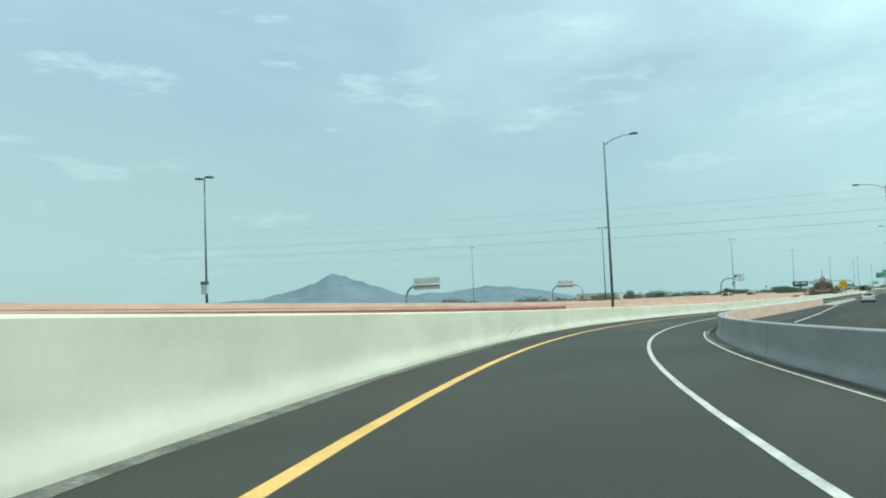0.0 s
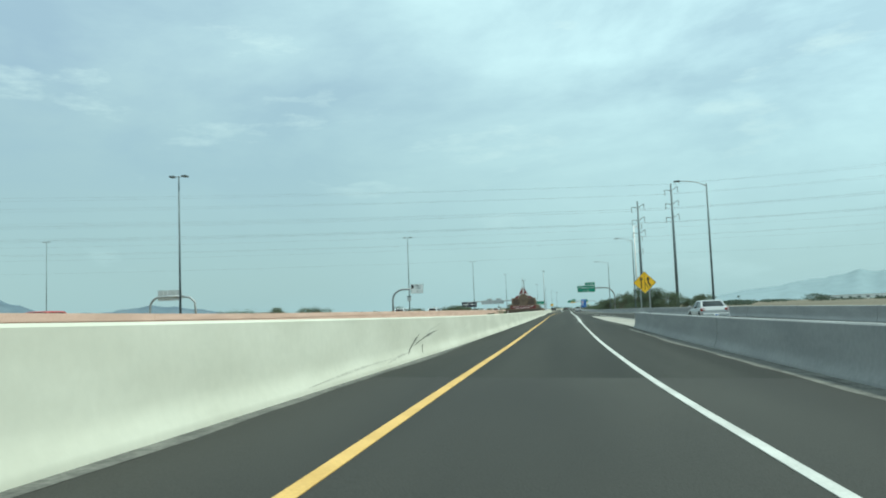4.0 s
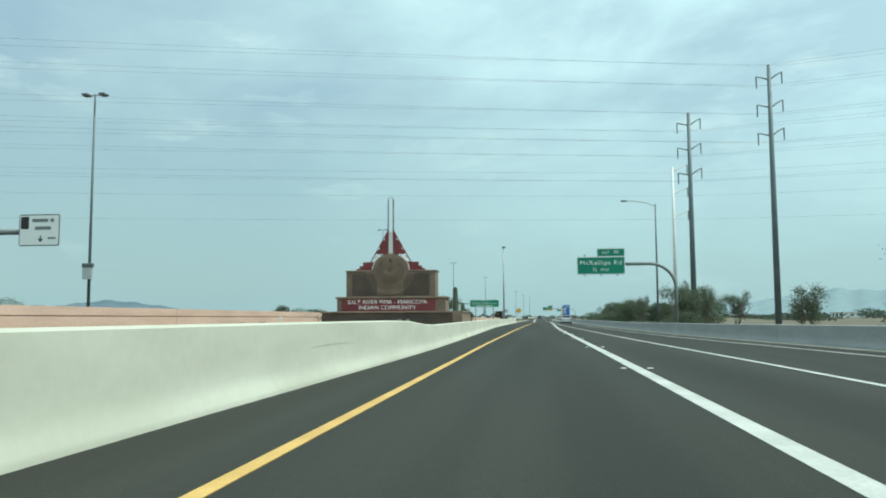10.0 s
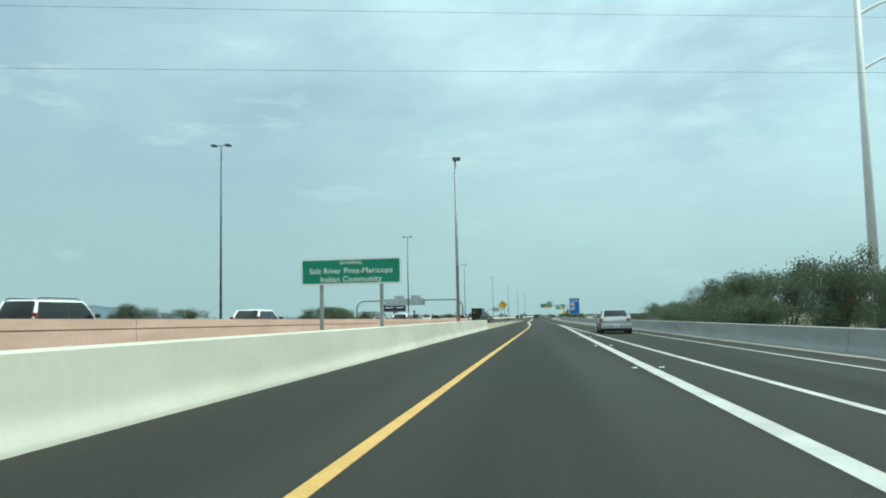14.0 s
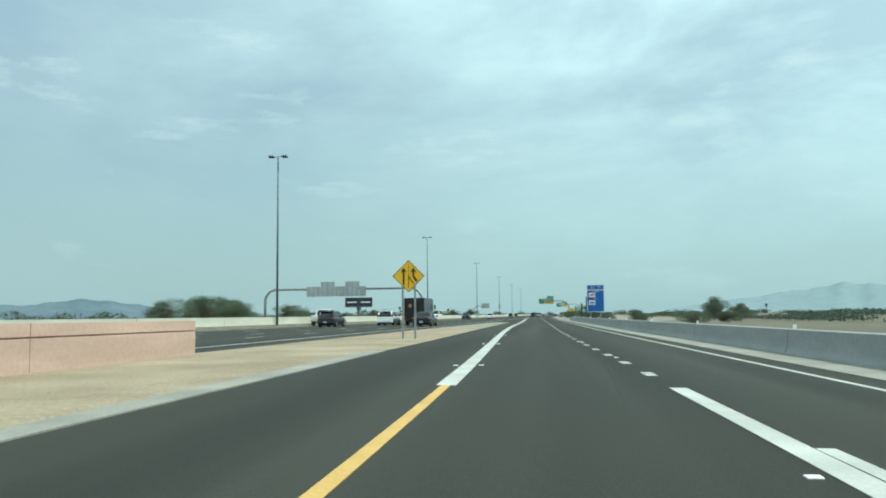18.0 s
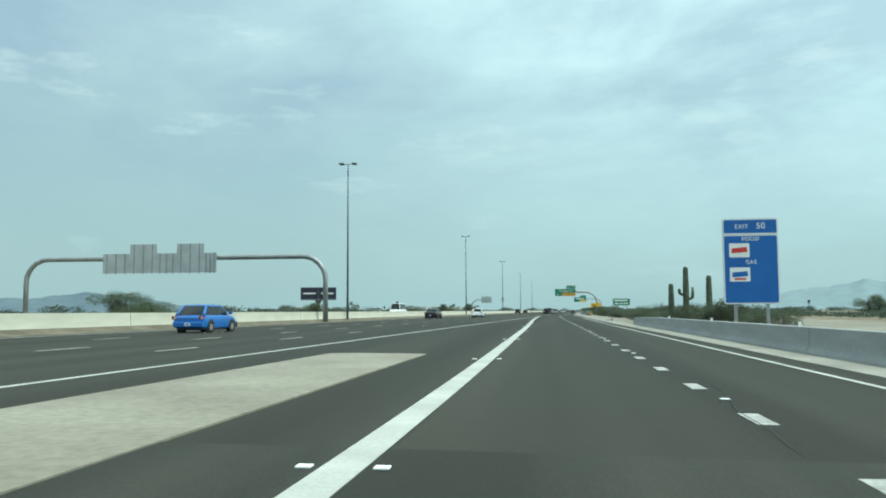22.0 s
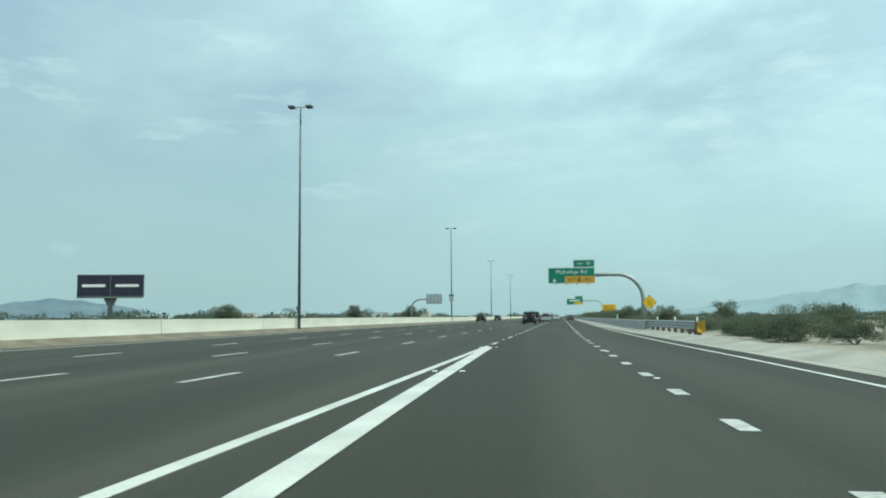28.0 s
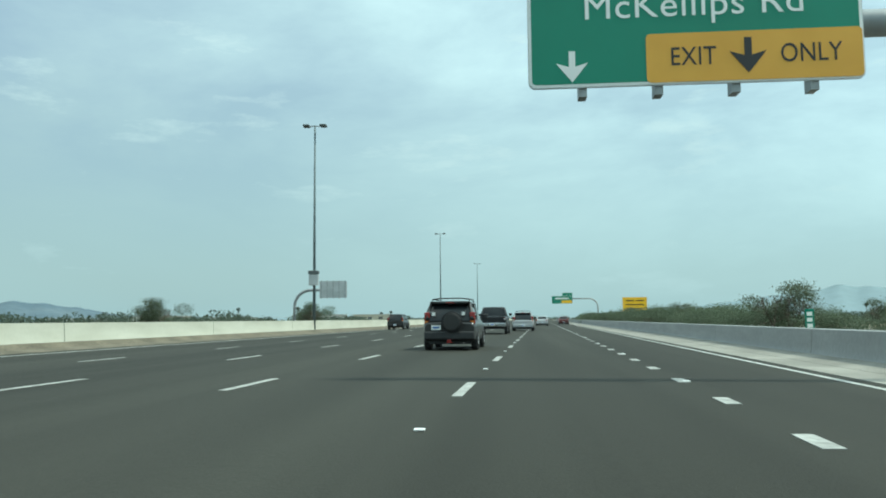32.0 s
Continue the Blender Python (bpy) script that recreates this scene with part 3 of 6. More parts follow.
barrier("wall_pink", PINK, -86, 401, 15.0, [(-0.15, -0.05), (0.15, -0.05), (0.15, 0.70), (0.09, 0.705), (0.09, 0.735), (0.15, 0.74), (0.15, 1.0), (-0.15, 1.0)], concrete_pink, "pink painted concrete wall beside the freeway", 1, pink_high, 0.02)
barrier("wall_pink_foot", shifted(PINK, 0.17), -86, 100, 30.0, [(-0.015, -0.05), (0.015, -0.05), (0.015, 0.98), (-0.015, 0.98)], pink_cap, "dark red brown foot of the pink freeway wall", 1, None, 0.02)
barrier("wall_pink_far", shifted(MAST, 0), -86, 329.5, 20.0, [(-0.15, -0.05), (0.15, -0.05), (0.15, 1.0), (-0.15, 1.0)], concrete_pink, "pink painted median wall of the freeway", 1, lambda y: 1.5, 0.02)


# scuffs that tyres and bumpers left on the barrier's face
scuff_mat = material("rubber scuff", (0.10, 0.10, 0.085), (0.20, 0.20, 0.17), 6.0, 0.95, fine=0.3, fine_scale=40)
scrape_mat = material("grey scrape", (0.34, 0.33, 0.28), (0.46, 0.45, 0.38), 5.0, 0.95, fine=0.25, fine_scale=40)


def face_point(line, y, z):
    """A place on the sloped face of the left barrier, just proud of it."""
    u = float(np.interp(z, [0.0, 0.05, 0.10, 0.19, 0.28, 0.37, 0.5, 1.05], [0.23, 0.23, 0.215, 0.175, 0.148, 0.134, 0.126, 0.10])) + 0.004
    s = line.slope(y)
    w = math.sqrt(1 + s * s)
    return (line(y) + u / w, y - u * s / w, z * left_high(y) * 1.02 + lay(line(y), y))


def scuff(y0, z0, y1, z1, wide, mat, seed, bow=0.03):
    r = random.Random(seed)
    n = 14
    verts, faces = [], []
    for i in range(n):
        f = i / (n - 1)
        y, z = y0 + (y1 - y0) * f, z0 + (z1 - z0) * f + bow * math.sin(math.pi * f)
        w = wide * math.sin(math.pi * (0.06 + 0.88 * f)) * r.uniform(0.45, 1.15)
        verts += [face_point(BAR_L, y, max(0.02, z - w / 2)), face_point(BAR_L, y, max(0.03, z + w / 2))]
    for i in range(n - 1):
        faces.append((2 * i, 2 * i + 2, 2 * i + 3, 2 * i + 1))
    me = bpy.data.meshes.new("scuff")
    me.from_pydata(verts, [], faces)
    part_mesh("scuff", me, mat, left_barrier)


for k, (y0, z0, y1, z1, wide, dark) in enumerate([
        (25.4, 0.12, 27.6, 0.34, 0.06, 1), (26.9, 0.36, 28.9, 0.50, 0.04, 1), (27.2, 0.16, 29.4, 0.30, 0.05, 1), (25.0, 0.42, 26.8, 0.55, 0.03, 0), (26.0, 0.10, 28.4, 0.16, 0.06, 0), (29.0, 0.10, 33.0, 0.18, 0.05, 0), (27.8, 0.50, 30.4, 0.60, 0.02, 0),
        (52.0, 0.70, 52.3, 0.85, 0.10, 0), (74.0, 0.20, 79.0, 0.34, 0.10, 0), (75.0, 0.42, 77.0, 0.46, 0.05, 0), (64.0, 0.50, 64.6, 0.72, 0.06, 0),
        (100.5, 0.18, 102.5, 0.62, 0.10, 1), (101.5, 0.35, 105.5, 0.66, 0.07, 1), (102.3, 0.10, 102.8, 0.34, 0.12, 1), (103.0, 0.55, 106.5, 0.86, 0.04, 0), (98.0, 0.10, 101.0, 0.22, 0.06, 0),
        (93.0, 0.09, 99.0, 0.18, 0.06, 0), (112.0, 0.60, 113.0, 0.75, 0.05, 0), (154.0, 0.50, 155.0, 0.72, 0.05, 0), (157.5, 0.80, 158.5, 0.92, 0.03, 0), (151.0, 0.22, 153.0, 0.27, 0.04, 0),
        (203.6, 0.10, 204.6, 0.42, 0.22, 1), (204.2, 0.42, 206.0, 0.50, 0.05, 0), (281.8, 0.30, 282.1, 0.38, 0.07, 1), (176.0, 0.70, 179.0, 0.74, 0.03, 0), (222.0, 0.62, 225.0, 0.60, 0.03, 0)]):
    scuff(y0, z0, y1, z1, wide * (0.55 if y0 < 40 else 0.8), scuff_mat if dark else scrape_mat, k)


# grime and washed grit along the barrier's foot
grime_mat = material("road grime", (0.075, 0.074, 0.066), (0.15, 0.148, 0.13), 2.5, 0.95, fine=0.35, fine_scale=18)


def grime(name, line, y0, y1, inner, wide, seed, parent, z):
    """A ragged strip of grit beside a barrier."""
    r = random.Random(seed)
    n = int((y1 - y0) / 1.6)
    verts, w = [], wide
    for i in range(n + 1):
        y = y0 + (y1 - y0) * i / n
        w = min(wide * 1.5, max(wide * 0.35, w + r.uniform(-0.35, 0.35) * wide))
        s = line.slope(y)
        k = math.sqrt(1 + s * s)
        for u in (inner, inner + (w if inner > 0 else -w)):
            verts.append((line(y) + u / k, y - u * s / k, z + lay(line(y) + u / k, y - u * s / k)))
    me = bpy.data.meshes.new(name)
    me.from_pydata(verts, [], [(2 * i, 2 * i + 1, 2 * i + 3, 2 * i + 2) for i in range(n)])
    part_mesh(name, me, grime_mat, parent)


grime("grit_strip", BAR_L, -30, 118, 0.22, 0.17, 3, road_ramp, 0.0155)
grime("grit_strip", BAR_L, 118, 362, 0.22, 0.07, 4, road_ramp, 0.0155)
grime("grit_strip", BAR_R, -30, 129, -0.22, 0.22, 5, road_ramp, 0.0155)
grime("grit_strip", BAR_R, 26, 128, -0.48, 0.26, 8, road_ramp, 0.0158)
grime("grit_strip", WALL_R, 210, 356, -0.22, 0.15, 6, road_ramp_right, 0.0125)

# sealed cracks in the asphalt
crack_mat = material("crack sealant", (0.010, 0.010, 0.010), (0.016, 0.016, 0.016), 3.0, 0.7)


def road_mark(name, x0, y0, x1, y1, wide, mat, parent, z, seed, wander=0.12):
    r = random.Random(seed)
    n = max(6, int(abs(y1 - y0) / 0.8))
    verts, off = [], 0.0
    for i in range(n + 1):
        f = i / n
        off = off * 0.8 + r.uniform(-wander, wander) * 0.5
        w = wide * r.uniform(0.5, 1.0) * (0.25 + math.sin(math.pi * f) ** 0.5)
        x, y = x0 + (x1 - x0) * f + off, y0 + (y1 - y0) * f
        verts += [(x - w / 2, y, z + lay(x, y)), (x + w / 2, y, z + lay(x, y))]
    me = bpy.data.meshes.new(name)
    me.from_pydata(verts, [], [(2 * i, 2 * i + 1, 2 * i + 3, 2 * i + 2) for i in range(n)])
    part_mesh(name, me, mat, parent)


for k, (x0, y0, x1, y1) in enumerate([(1.6, 388, 2.3, 401), (1.9, 384, 1.2, 380), (2.1, 512, 2.9, 517), (2.1, 470, 2.7, 478), (1.3, 536, 1.7, 541), (3.6, 545, 3.2, 552), (3.3, 642, 3.9, 648)]):
    road_mark("sealed_crack", x0, y0, x1, y1, 0.012, crack_mat, road_join if y0 > 470 else road_ramp, 0.0175, k)



# loose stones on the dirt wedge
def loose_stones():
    r = random.Random(21)
    bm_v, bm_f = [], []
    stone = material("loose stones", (0.24, 0.19, 0.13), (0.40, 0.34, 0.25), 9.0, 0.95, fine=0.2, fine_scale=30)
    for _ in range(1500):
        y = r.uniform(366, 444)
        a, b = MAIN(y) + 2.5, float(np.interp(y, [340, 398, 440, 470], [-4.6, -4.15, -3.8, -3.5])) - 0.05
        if b - a < 0.3:
            continue
        x, s = a + (b - a) * r.random() ** 0.6, 0.012 + 0.035 * r.random() ** 5
        k = len(bm_v)
        for dx, dy, dz in ((1, 0, 0.2), (0, 1, 0.3), (-1, 0, 0.2), (0, -1, 0.25), (0.1, 0.1, 1.0), (0, 0, -0.5)):
            bm_v.append((x + s * dx * r.uniform(0.7, 1.3), y + s * dy * r.uniform(0.7, 1.3), 0.022 + s * dz * r.uniform(0.5, 0.9)))
        for i in range(4):
            bm_f += [(k + i, k + (i + 1) % 4, k + 4), (k + (i + 1) % 4, k + i, k + 5)]
    me = bpy.data.meshes.new("loose_stones")
    me.from_pydata(bm_v, [], bm_f)
    tagged(part_mesh("loose_stones", me, stone), "small tan stones strewn over the dirt wedge", "stones", kind="stuff")


loose_stones()

# ---- masts and lamps ----
def mast(x, y, high, box_z=None):
    """A tall freeway lighting mast with a head of four lamps."""
    if y > 130:
        high -= lay(x, y)
    ob = thing("light_mast", (x, y, lay(x, y)), "tall grey steel lighting mast on the median", "lamp post", "freeway masts")
    part("pole", tube([(0, 0, 0), (0, 0, high * 0.5), (0, 0, high)], [0.135, 0.105, 0.07], 12), steel_mast, ob, smooth=True)
    part("base_plate", box(-0.3, 0.3, -0.3, 0.3, 0, 0.06), steel, ob)
    part("crossarm", tube([(-0.75, 0, high - 0.05), (0.75, 0, high - 0.05)], 0.045, 8), steel, ob)
    for dx in (-0.75, 0.75):
        for dy in (-0.2, 0.2):
            part("lamp_head", box(dx - 0.27, dx + 0.27, dy - 0.16, dy + 0.16, high - 0.12, high + 0.06, 0.03), steel_dark, ob)
    if box_z:
        part("equipment_box", box(-0.42, 0.42, -0.35, -0.1, box_z - 0.6, box_z + 0.35, 0.04), aluminium, ob)
        part("box_hood", box(-0.46, 0.46, -0.38, -0.08, box_z + 0.36, box_z + 0.68, 0.03), steel_dark, ob)
    return ob


for mx, my, mh, mb in [(-40.9, 165, 17.5, None), (-35.9, 270, 19.6, 4.6), (-32.2, 374, 19.6, None), (-26.75, 462.5, 18.5, None), (-22.75, 554.5, 18.4, None),
                       (-18.75, 652, 18.8, None), (-15.0, 741, 18.2, 4.7), (-11.7, 828, 17.8, None), (-8.2, 915, 17.8, None)]:
    mast(mx, my, mh, mb)
mast(-42.2, 55.6, 14.8, 3.7)
mast(-140.5, 284, 25, None)


def street_lamp(x, y, high, arm, turn, tag):
    ob = thing("street_lamp", (x, y, lay(x, y)), tag, "lamp post", "ramp lamps", turn=turn)
    part("pole", tube([(0, 0, 0), (0, 0, high * 0.6), (0, 0, high)], [0.115, 0.088, 0.062], 12), steel_mast, ob, smooth=True)
    part("base_plate", box(-0.25, 0.25, -0.25, 0.25, 0, 0.05), steel, ob)
    part("arm", tube([(0, 0, high - 0.25), (-0.35 * arm, 0, high + 0.15), (-0.75 * arm, 0, high + 0.32), (-arm, 0, high + 0.34)], 0.04, 8), steel, ob, smooth=True)
    part("lamp_head", box(-arm - 0.5, -arm + 0.1, -0.14, 0.14, high + 0.26, high + 0.42, 0.05), steel_dark, ob)


street_lamp(-1.62, 59.3, 13.9, 2.2, 180, "grey steel ramp lamp with a curved arm")
for lx, ly, arm in ((14.7, 160.8, 2.5), (12.75, 223.5, 2.5), (12.1, 291.2, 2.9), (16.0, 92.0, 2.5)):
    street_lamp(lx, ly, 12.6, arm, 0, "grey steel street lamp behind the barrier")
pole = thing("lamp_pole", (-6.3, 360, 0), "grey steel lamp pole standing in the gravel", "lamp post")
part("pole", tube([(0, 0, -0.05), (0, 0, 14.2)], [0.15, 0.08], 12), steel, pole, smooth=True)
part("lamp_head", box(-0.2, 0.45, -0.18, 0.18, 14.1, 14.4, 0.05), steel_dark, pole)


# ---- power poles and wires ----
def power_pole(x, y, high, arms, mat, tag, both=True, turn=0, reach=2.1):
    ob = thing("power_pole", (x, y, 0), tag, "power pole", "power line poles", turn=turn)
    slim = 1.0 if both else 0.78
    part("shaft", tube([(0, 0, -0.1), (0, 0, high * 0.5), (0, 0, high)], [0.47 * slim, 0.38 * slim, 0.25 * slim], 14), mat, ob, smooth=True)
    for z in arms:
        for side in ((-1, 1) if both else (1,)):
            up = 1.25 if side > 0 else 0.25
            part("crossarm", tube([(0.1 * side, 0, z), (0.57 * reach * side, 0, z + up * 0.62), (reach * side, 0, z + up)], [0.13, 0.10, 0.08], 8), mat, ob)
            part("insulator", tube([(reach * side, 0, z + up), (reach * side, 0, z + up - 1.75)], [0.10, 0.08], 8), steel_dark, ob)


power_pole(33.5, 326, 37.0, (34.9, 30.8, 26.7), steel_pole, "tall grey steel power pole with six arms", turn=20)
power_pole(24.9, 341, 34.2, (32.1, 28.0, 23.9), steel_pole, "tall grey steel power pole with six arms", turn=20)
power_pole(24.6, 356, 28.0, (27.3, 23.1, 18.9), steel_white, "tall white steel power pole with three arms", False, 10, 2.7)


def wire(a, b, sag, r=0.012):
    a, b = Vector(a), Vector(b)
    pts = [a.lerp(b, i / 16) - Vector((0, 0, sag * 4 * (i / 16) * (1 - i / 16))) for i in range(17)]
    return tagged(part("power_line", tube(pts, r, 5), steel_dark), "thin dark overhead power line", "power line", "overhead lines")


for base, heights, sides in (((33.5, 326), (33.9, 29.8, 25.7, 36.9), (-2.0, 2.0)), ((24.9, 341), (31.1, 27.0, 22.9), (-2.0, 2.0)), ((24.6, 356), (26.9, 22.7, 18.5), (2.6,))):
    for hz in heights:
        for dx in sides:
            wire((base[0] + dx, base[1], hz), (base[0] - 330, base[1] - 85 + 3 * dx, hz + 3), 2.0)
            wire((base[0] + dx, base[1], hz), (base[0] + 230, base[1] - 120 + 4 * dx, hz + 3), 4.0)


# ---- signs ----
def rounded(w, h, r, cx=0.0, cz=0.0, n=4):
    pts = []
    for sx, sz, a0 in ((1, 1, 0), (-1, 1, 90), (-1, -1, 180), (1, -1, 270)):
        for i in range(n + 1):
            a = radians(a0 + 90 * i / n)
            pts.append((cx + sx * (w / 2 - r) + r * math.cos(a), cz + sz * (h / 2 - r) + r * math.sin(a)))
    return pts


def panel(parent, x0, x1, z0, z1, y, color, name="panel", rim=sign_white, edge=0.05, r=0.12):
    """A sign face with a light border, facing -y."""
    cx, cz, w, h = (x0 + x1) / 2, (z0 + z1) / 2, x1 - x0, z1 - z0
    back = part(name, prism(rounded(w, h, r, cx, cz), 0.05, y), aluminium, parent)
    part("border", prism(rounded(w - 0.03, h - 0.03, r, cx, cz), 0.006, y - 0.006), rim, back)
    part("face", prism(rounded(w - 0.03 - 2 * edge, h - 0.03 - 2 * edge, max(0.02, r - edge), cx, cz), 0.006, y - 0.011), color, back)
    return back


def down_arrow(parent, x, z, size, y, mat):
    s = size
    out = [(x - 0.10 * s, z + 0.5 * s), (x + 0.10 * s, z + 0.5 * s), (x + 0.10 * s, z), (x + 0.5 * s, z + 0.12 * s), (x, z - 0.5 * s), (x - 0.5 * s, z + 0.12 * s), (x - 0.10 * s, z)]
    part("arrow", prism(out, 0.006, y), mat, parent)


def bars(parent, spans, y, mat):
    """Plain bars for writing that cannot be read."""
    for x0, x1, z, h in spans:
        part("legend_bar", box(x0, x1, y - 0.004, y, z - h / 2, z + h / 2), mat, parent)


def cantilever(ob, x_sign, x_col, z_arm, radius, r=0.19, mat=None):
    """A bent tube: a column that turns over into an arm."""
    s = 1 if x_sign > x_col else -1
    pts = [(x_col, 0, 0), (x_col, 0, z_arm - radius)]
    pts += [(x_col + s * radius * (1 - math.cos(radians(a))), 0, z_arm - radius + radius * math.sin(radians(a))) for a in range(10, 91, 10)]
    pts += [(x_sign, 0, z_arm)]
    part("column", tube(pts, r, 14), mat or steel, ob, smooth=True)
    part("base_plate", box(x_col - 0.4, x_col + 0.4, -0.4, 0.4, 0, 0.08), mat or steel, ob)


steel_arm = material("weathered grey steel arm", (0.17, 0.19, 0.185), (0.23, 0.25, 0.245), 1.5, 0.6, metal=0.3, fine=0.05)


def sign_half_mile():
    ob = thing("overhead_sign", (0, 285.0, 0), "green overhead exit sign on a curved steel arm", "road sign")
    cantilever(ob, 4.4, 12.9, 6.0, 2.3, 0.155, steel_arm)
    main = panel(ob, 3.88, 8.3, 5.03, 6.68, -0.3, sign_green)
    tab = panel(ob, 5.72, 8.3, 6.68, 7.47, -0.3, sign_green, "exit_tab")
    y = -0.312
    lettering("McKellips Rd", 0.58, 6.08, y, 6.12, sign_white, main, wide=1.10, space=1.14)
    lettering("\u00bd", 0.56, 5.54, y, 5.47, sign_white, main)
    lettering("MILE", 0.34, 6.42, y, 5.45, sign_white, main, wide=1.05)
    lettering("EXIT", 0.32, 6.55, y, 7.06, sign_white, tab)
    lettering("50", 0.44, 7.5, y, 7.08, sign_white, tab)
    for bx in (4.6, 6.1, 7.6):
        part("bracket", box(bx - 0.06, bx + 0.06, -0.26, 0.0, 4.9, 6.9), steel, ob)


def sign_exit_only():
    ob = thing("overhead_sign", (0, 687, 0), "green and yellow exit only sign on a curved arm", "road sign")
    cantilever(ob, 3.0, 13.75, 6.12, 3.0, 0.24)
    main = panel(ob, 2.36, 8.02, 5.05, 7.0, -0.35, sign_green)
    tab = panel(ob, 5.42, 8.02, 7.0, 7.95, -0.35, sign_green, "exit_tab")
    y = -0.363
    lettering("McKellips Rd", 0.64, 5.2, y, 6.45, sign_white, main, wide=1.06)
    lettering("EXIT", 0.36, 6.25, y, 7.46, sign_white, tab)
    lettering("50", 0.5, 7.25, y, 7.48, sign_white, tab)
    strip_face = part("exit_only_panel", prism(rounded(3.60, 0.86, 0.08, 6.19, 5.52), 0.006, -0.368), sign_amber, main)
    lettering("EXIT", 0.46, 5.18, -0.372, 5.52, sign_black, strip_face, wide=0.8)
    lettering("ONLY", 0.46, 7.14, -0.372, 5.52, sign_black, strip_face, wide=0.8)
    down_arrow(strip_face, 6.10, 5.52, 0.62, -0.376, sign_black)
    down_arrow(main, 3.12, 5.42, 0.55, -0.368, sign_white)
    for bx in (3.3, 4.6, 5.9, 7.2):
        part("bracket", box(bx - 0.07, bx + 0.07, -0.3, 0.0, 4.9, 7.1), steel, ob)


def sign_services():
    ob = thing("services_sign", (0, 504, 0), "blue roadside services sign with food and gas logos", "road sign")
    main = panel(ob, 8.7, 11.3, 1.35, 4.72, 0, sign_blue)
    tab = panel(ob, 8.7, 11.3, 4.72, 5.5, 0, sign_blue, "exit_tab")
    lettering("EXIT", 0.3, 9.6, -0.013, 5.1, sign_white, tab)
    lettering("50", 0.42, 10.5, -0.013, 5.12, sign_white, tab)
    lettering("FOOD", 0.28, 10.0, -0.013, 4.5, sign_white, main)
    lettering("GAS", 0.28, 10.0, -0.013, 3.38, sign_white, main)
    for cz, red in ((3.95, True), (2.78, False)):
        logo = part("logo_panel", prism(rounded(0.95, 0.68, 0.04, 9.47, cz), 0.006, -0.017), sign_white, main)
        part("logo_mark", prism([(9.1, cz - 0.14), (9.85, cz - 0.08), (9.82, cz + 0.16), (9.12, cz + 0.1)], 0.004, -0.021), sign_red if red else sign_blue, logo)
        if not red:
            part("logo_mark", prism([(9.2, cz - 0.26), (9.75, cz - 0.26), (9.75, cz - 0.17), (9.2, cz - 0.17)], 0.004, -0.021), sign_red, logo)
    for px in (9.25, 10.75):
        part("post", box(px - 0.07, px + 0.07, 0.05, 0.19, -0.05, 5.2), steel, ob)


def diamond(x, y, z, half, tag, marks):
    ob = thing("warning_sign", (x, y, 0), tag, "road sign")
    out = [(0, z - half), (half, z), (0, z + half), (-half, z)]
    plate = part("plate", prism(out, 0.03, 0), aluminium, ob)
    part("border", prism([(u * 0.985, (v - z) * 0.985 + z) for u, v in out], 0.005, -0.005), sign_black, plate)
    part("face", prism([(u * 0.94, (v - z) * 0.94 + z) for u, v in out], 0.005, -0.010), sign_yellow, plate)
    h = half
    if marks:
        def arrow(px, lean):
            part("arrow", prism([(px - 0.055 * h, z - 0.55 * h), (px + 0.055 * h, z - 0.55 * h), (px + 0.055 * h, z + 0.25 * h), (px + 0.17 * h, z + 0.25 * h), (px, z + 0.52 * h), (px - 0.17 * h, z + 0.25 * h), (px - 0.055 * h, z + 0.25 * h)] if not lean else
                               [(px + 0.14 * h, z - 0.36 * h), (px + 0.26 * h, z - 0.28 * h), (px + 0.06 * h, z + 0.0 * h), (px + 0.055 * h, z + 0.25 * h), (px + 0.17 * h, z + 0.25 * h), (px, z + 0.52 * h), (px - 0.17 * h, z + 0.25 * h), (px - 0.055 * h, z + 0.25 * h), (px - 0.05 * h, z - 0.05 * h)], 0.004, -0.015), sign_black, plate)
        arrow(-0.3 * h, False)
        arrow(0.3 * h, True)
        for dz in (0.75, 0.55, 0.35, 0.15):
            part("dash", box(-0.02 * h, 0.02 * h, -0.015, -0.011, z + (dz - 0.06) * h, z + (dz + 0.04) * h), sign_black, plate)
        part("dash", box(-0.02 * h, 0.02 * h, -0.015, -0.011, z - 0.72 * h, z + 0.05 * h), sign_black, plate)
        part("dash", prism([(0, z - 0.08 * h), (0.32 * h, z - 0.52 * h), (0.36 * h, z - 0.48 * h), (0.02 * h, z + 0.0 * h)], 0.004, -0.016), sign_black, plate)
    else:
        bars(plate, [(a * h, b * h, z + k * h, 0.055 * h) for k, a, b in ((0.3, -0.26, 0.24), (0.1, -0.3, -0.04), (0.1, 0.05, 0.3), (-0.1, -0.27, 0.27), (-0.3, -0.2, 0.02), (-0.3, 0.09, 0.22))], -0.011, sign_black)
    for px in (-0.38 * h, 0.38 * h):
        part("post", box(px - 0.04, px + 0.04, 0.03, 0.09, -0.05, z + 0.4 * h), steel, ob)


def plain_green(x0, x1, y, z0, z1, tag, lines, posts=True, color=None, ink=None):
    ob = thing("guide_sign", (0, y, 0), tag, "road sign")
    main = panel(ob, x0, x1, z0, z1, 0, color or sign_green)
    for x, z, text, size in lines:
        lettering(text, size, x, -0.013, z, ink or sign_white, main)
    if posts:
        w = x1 - x0
        for px in (x0 + 0.2 * w, x1 - 0.2 * w):
            part("post", box(px - 0.07, px + 0.07, 0.05, 0.17, -0.05, z1 - 0.1), steel, ob)
    return ob, main


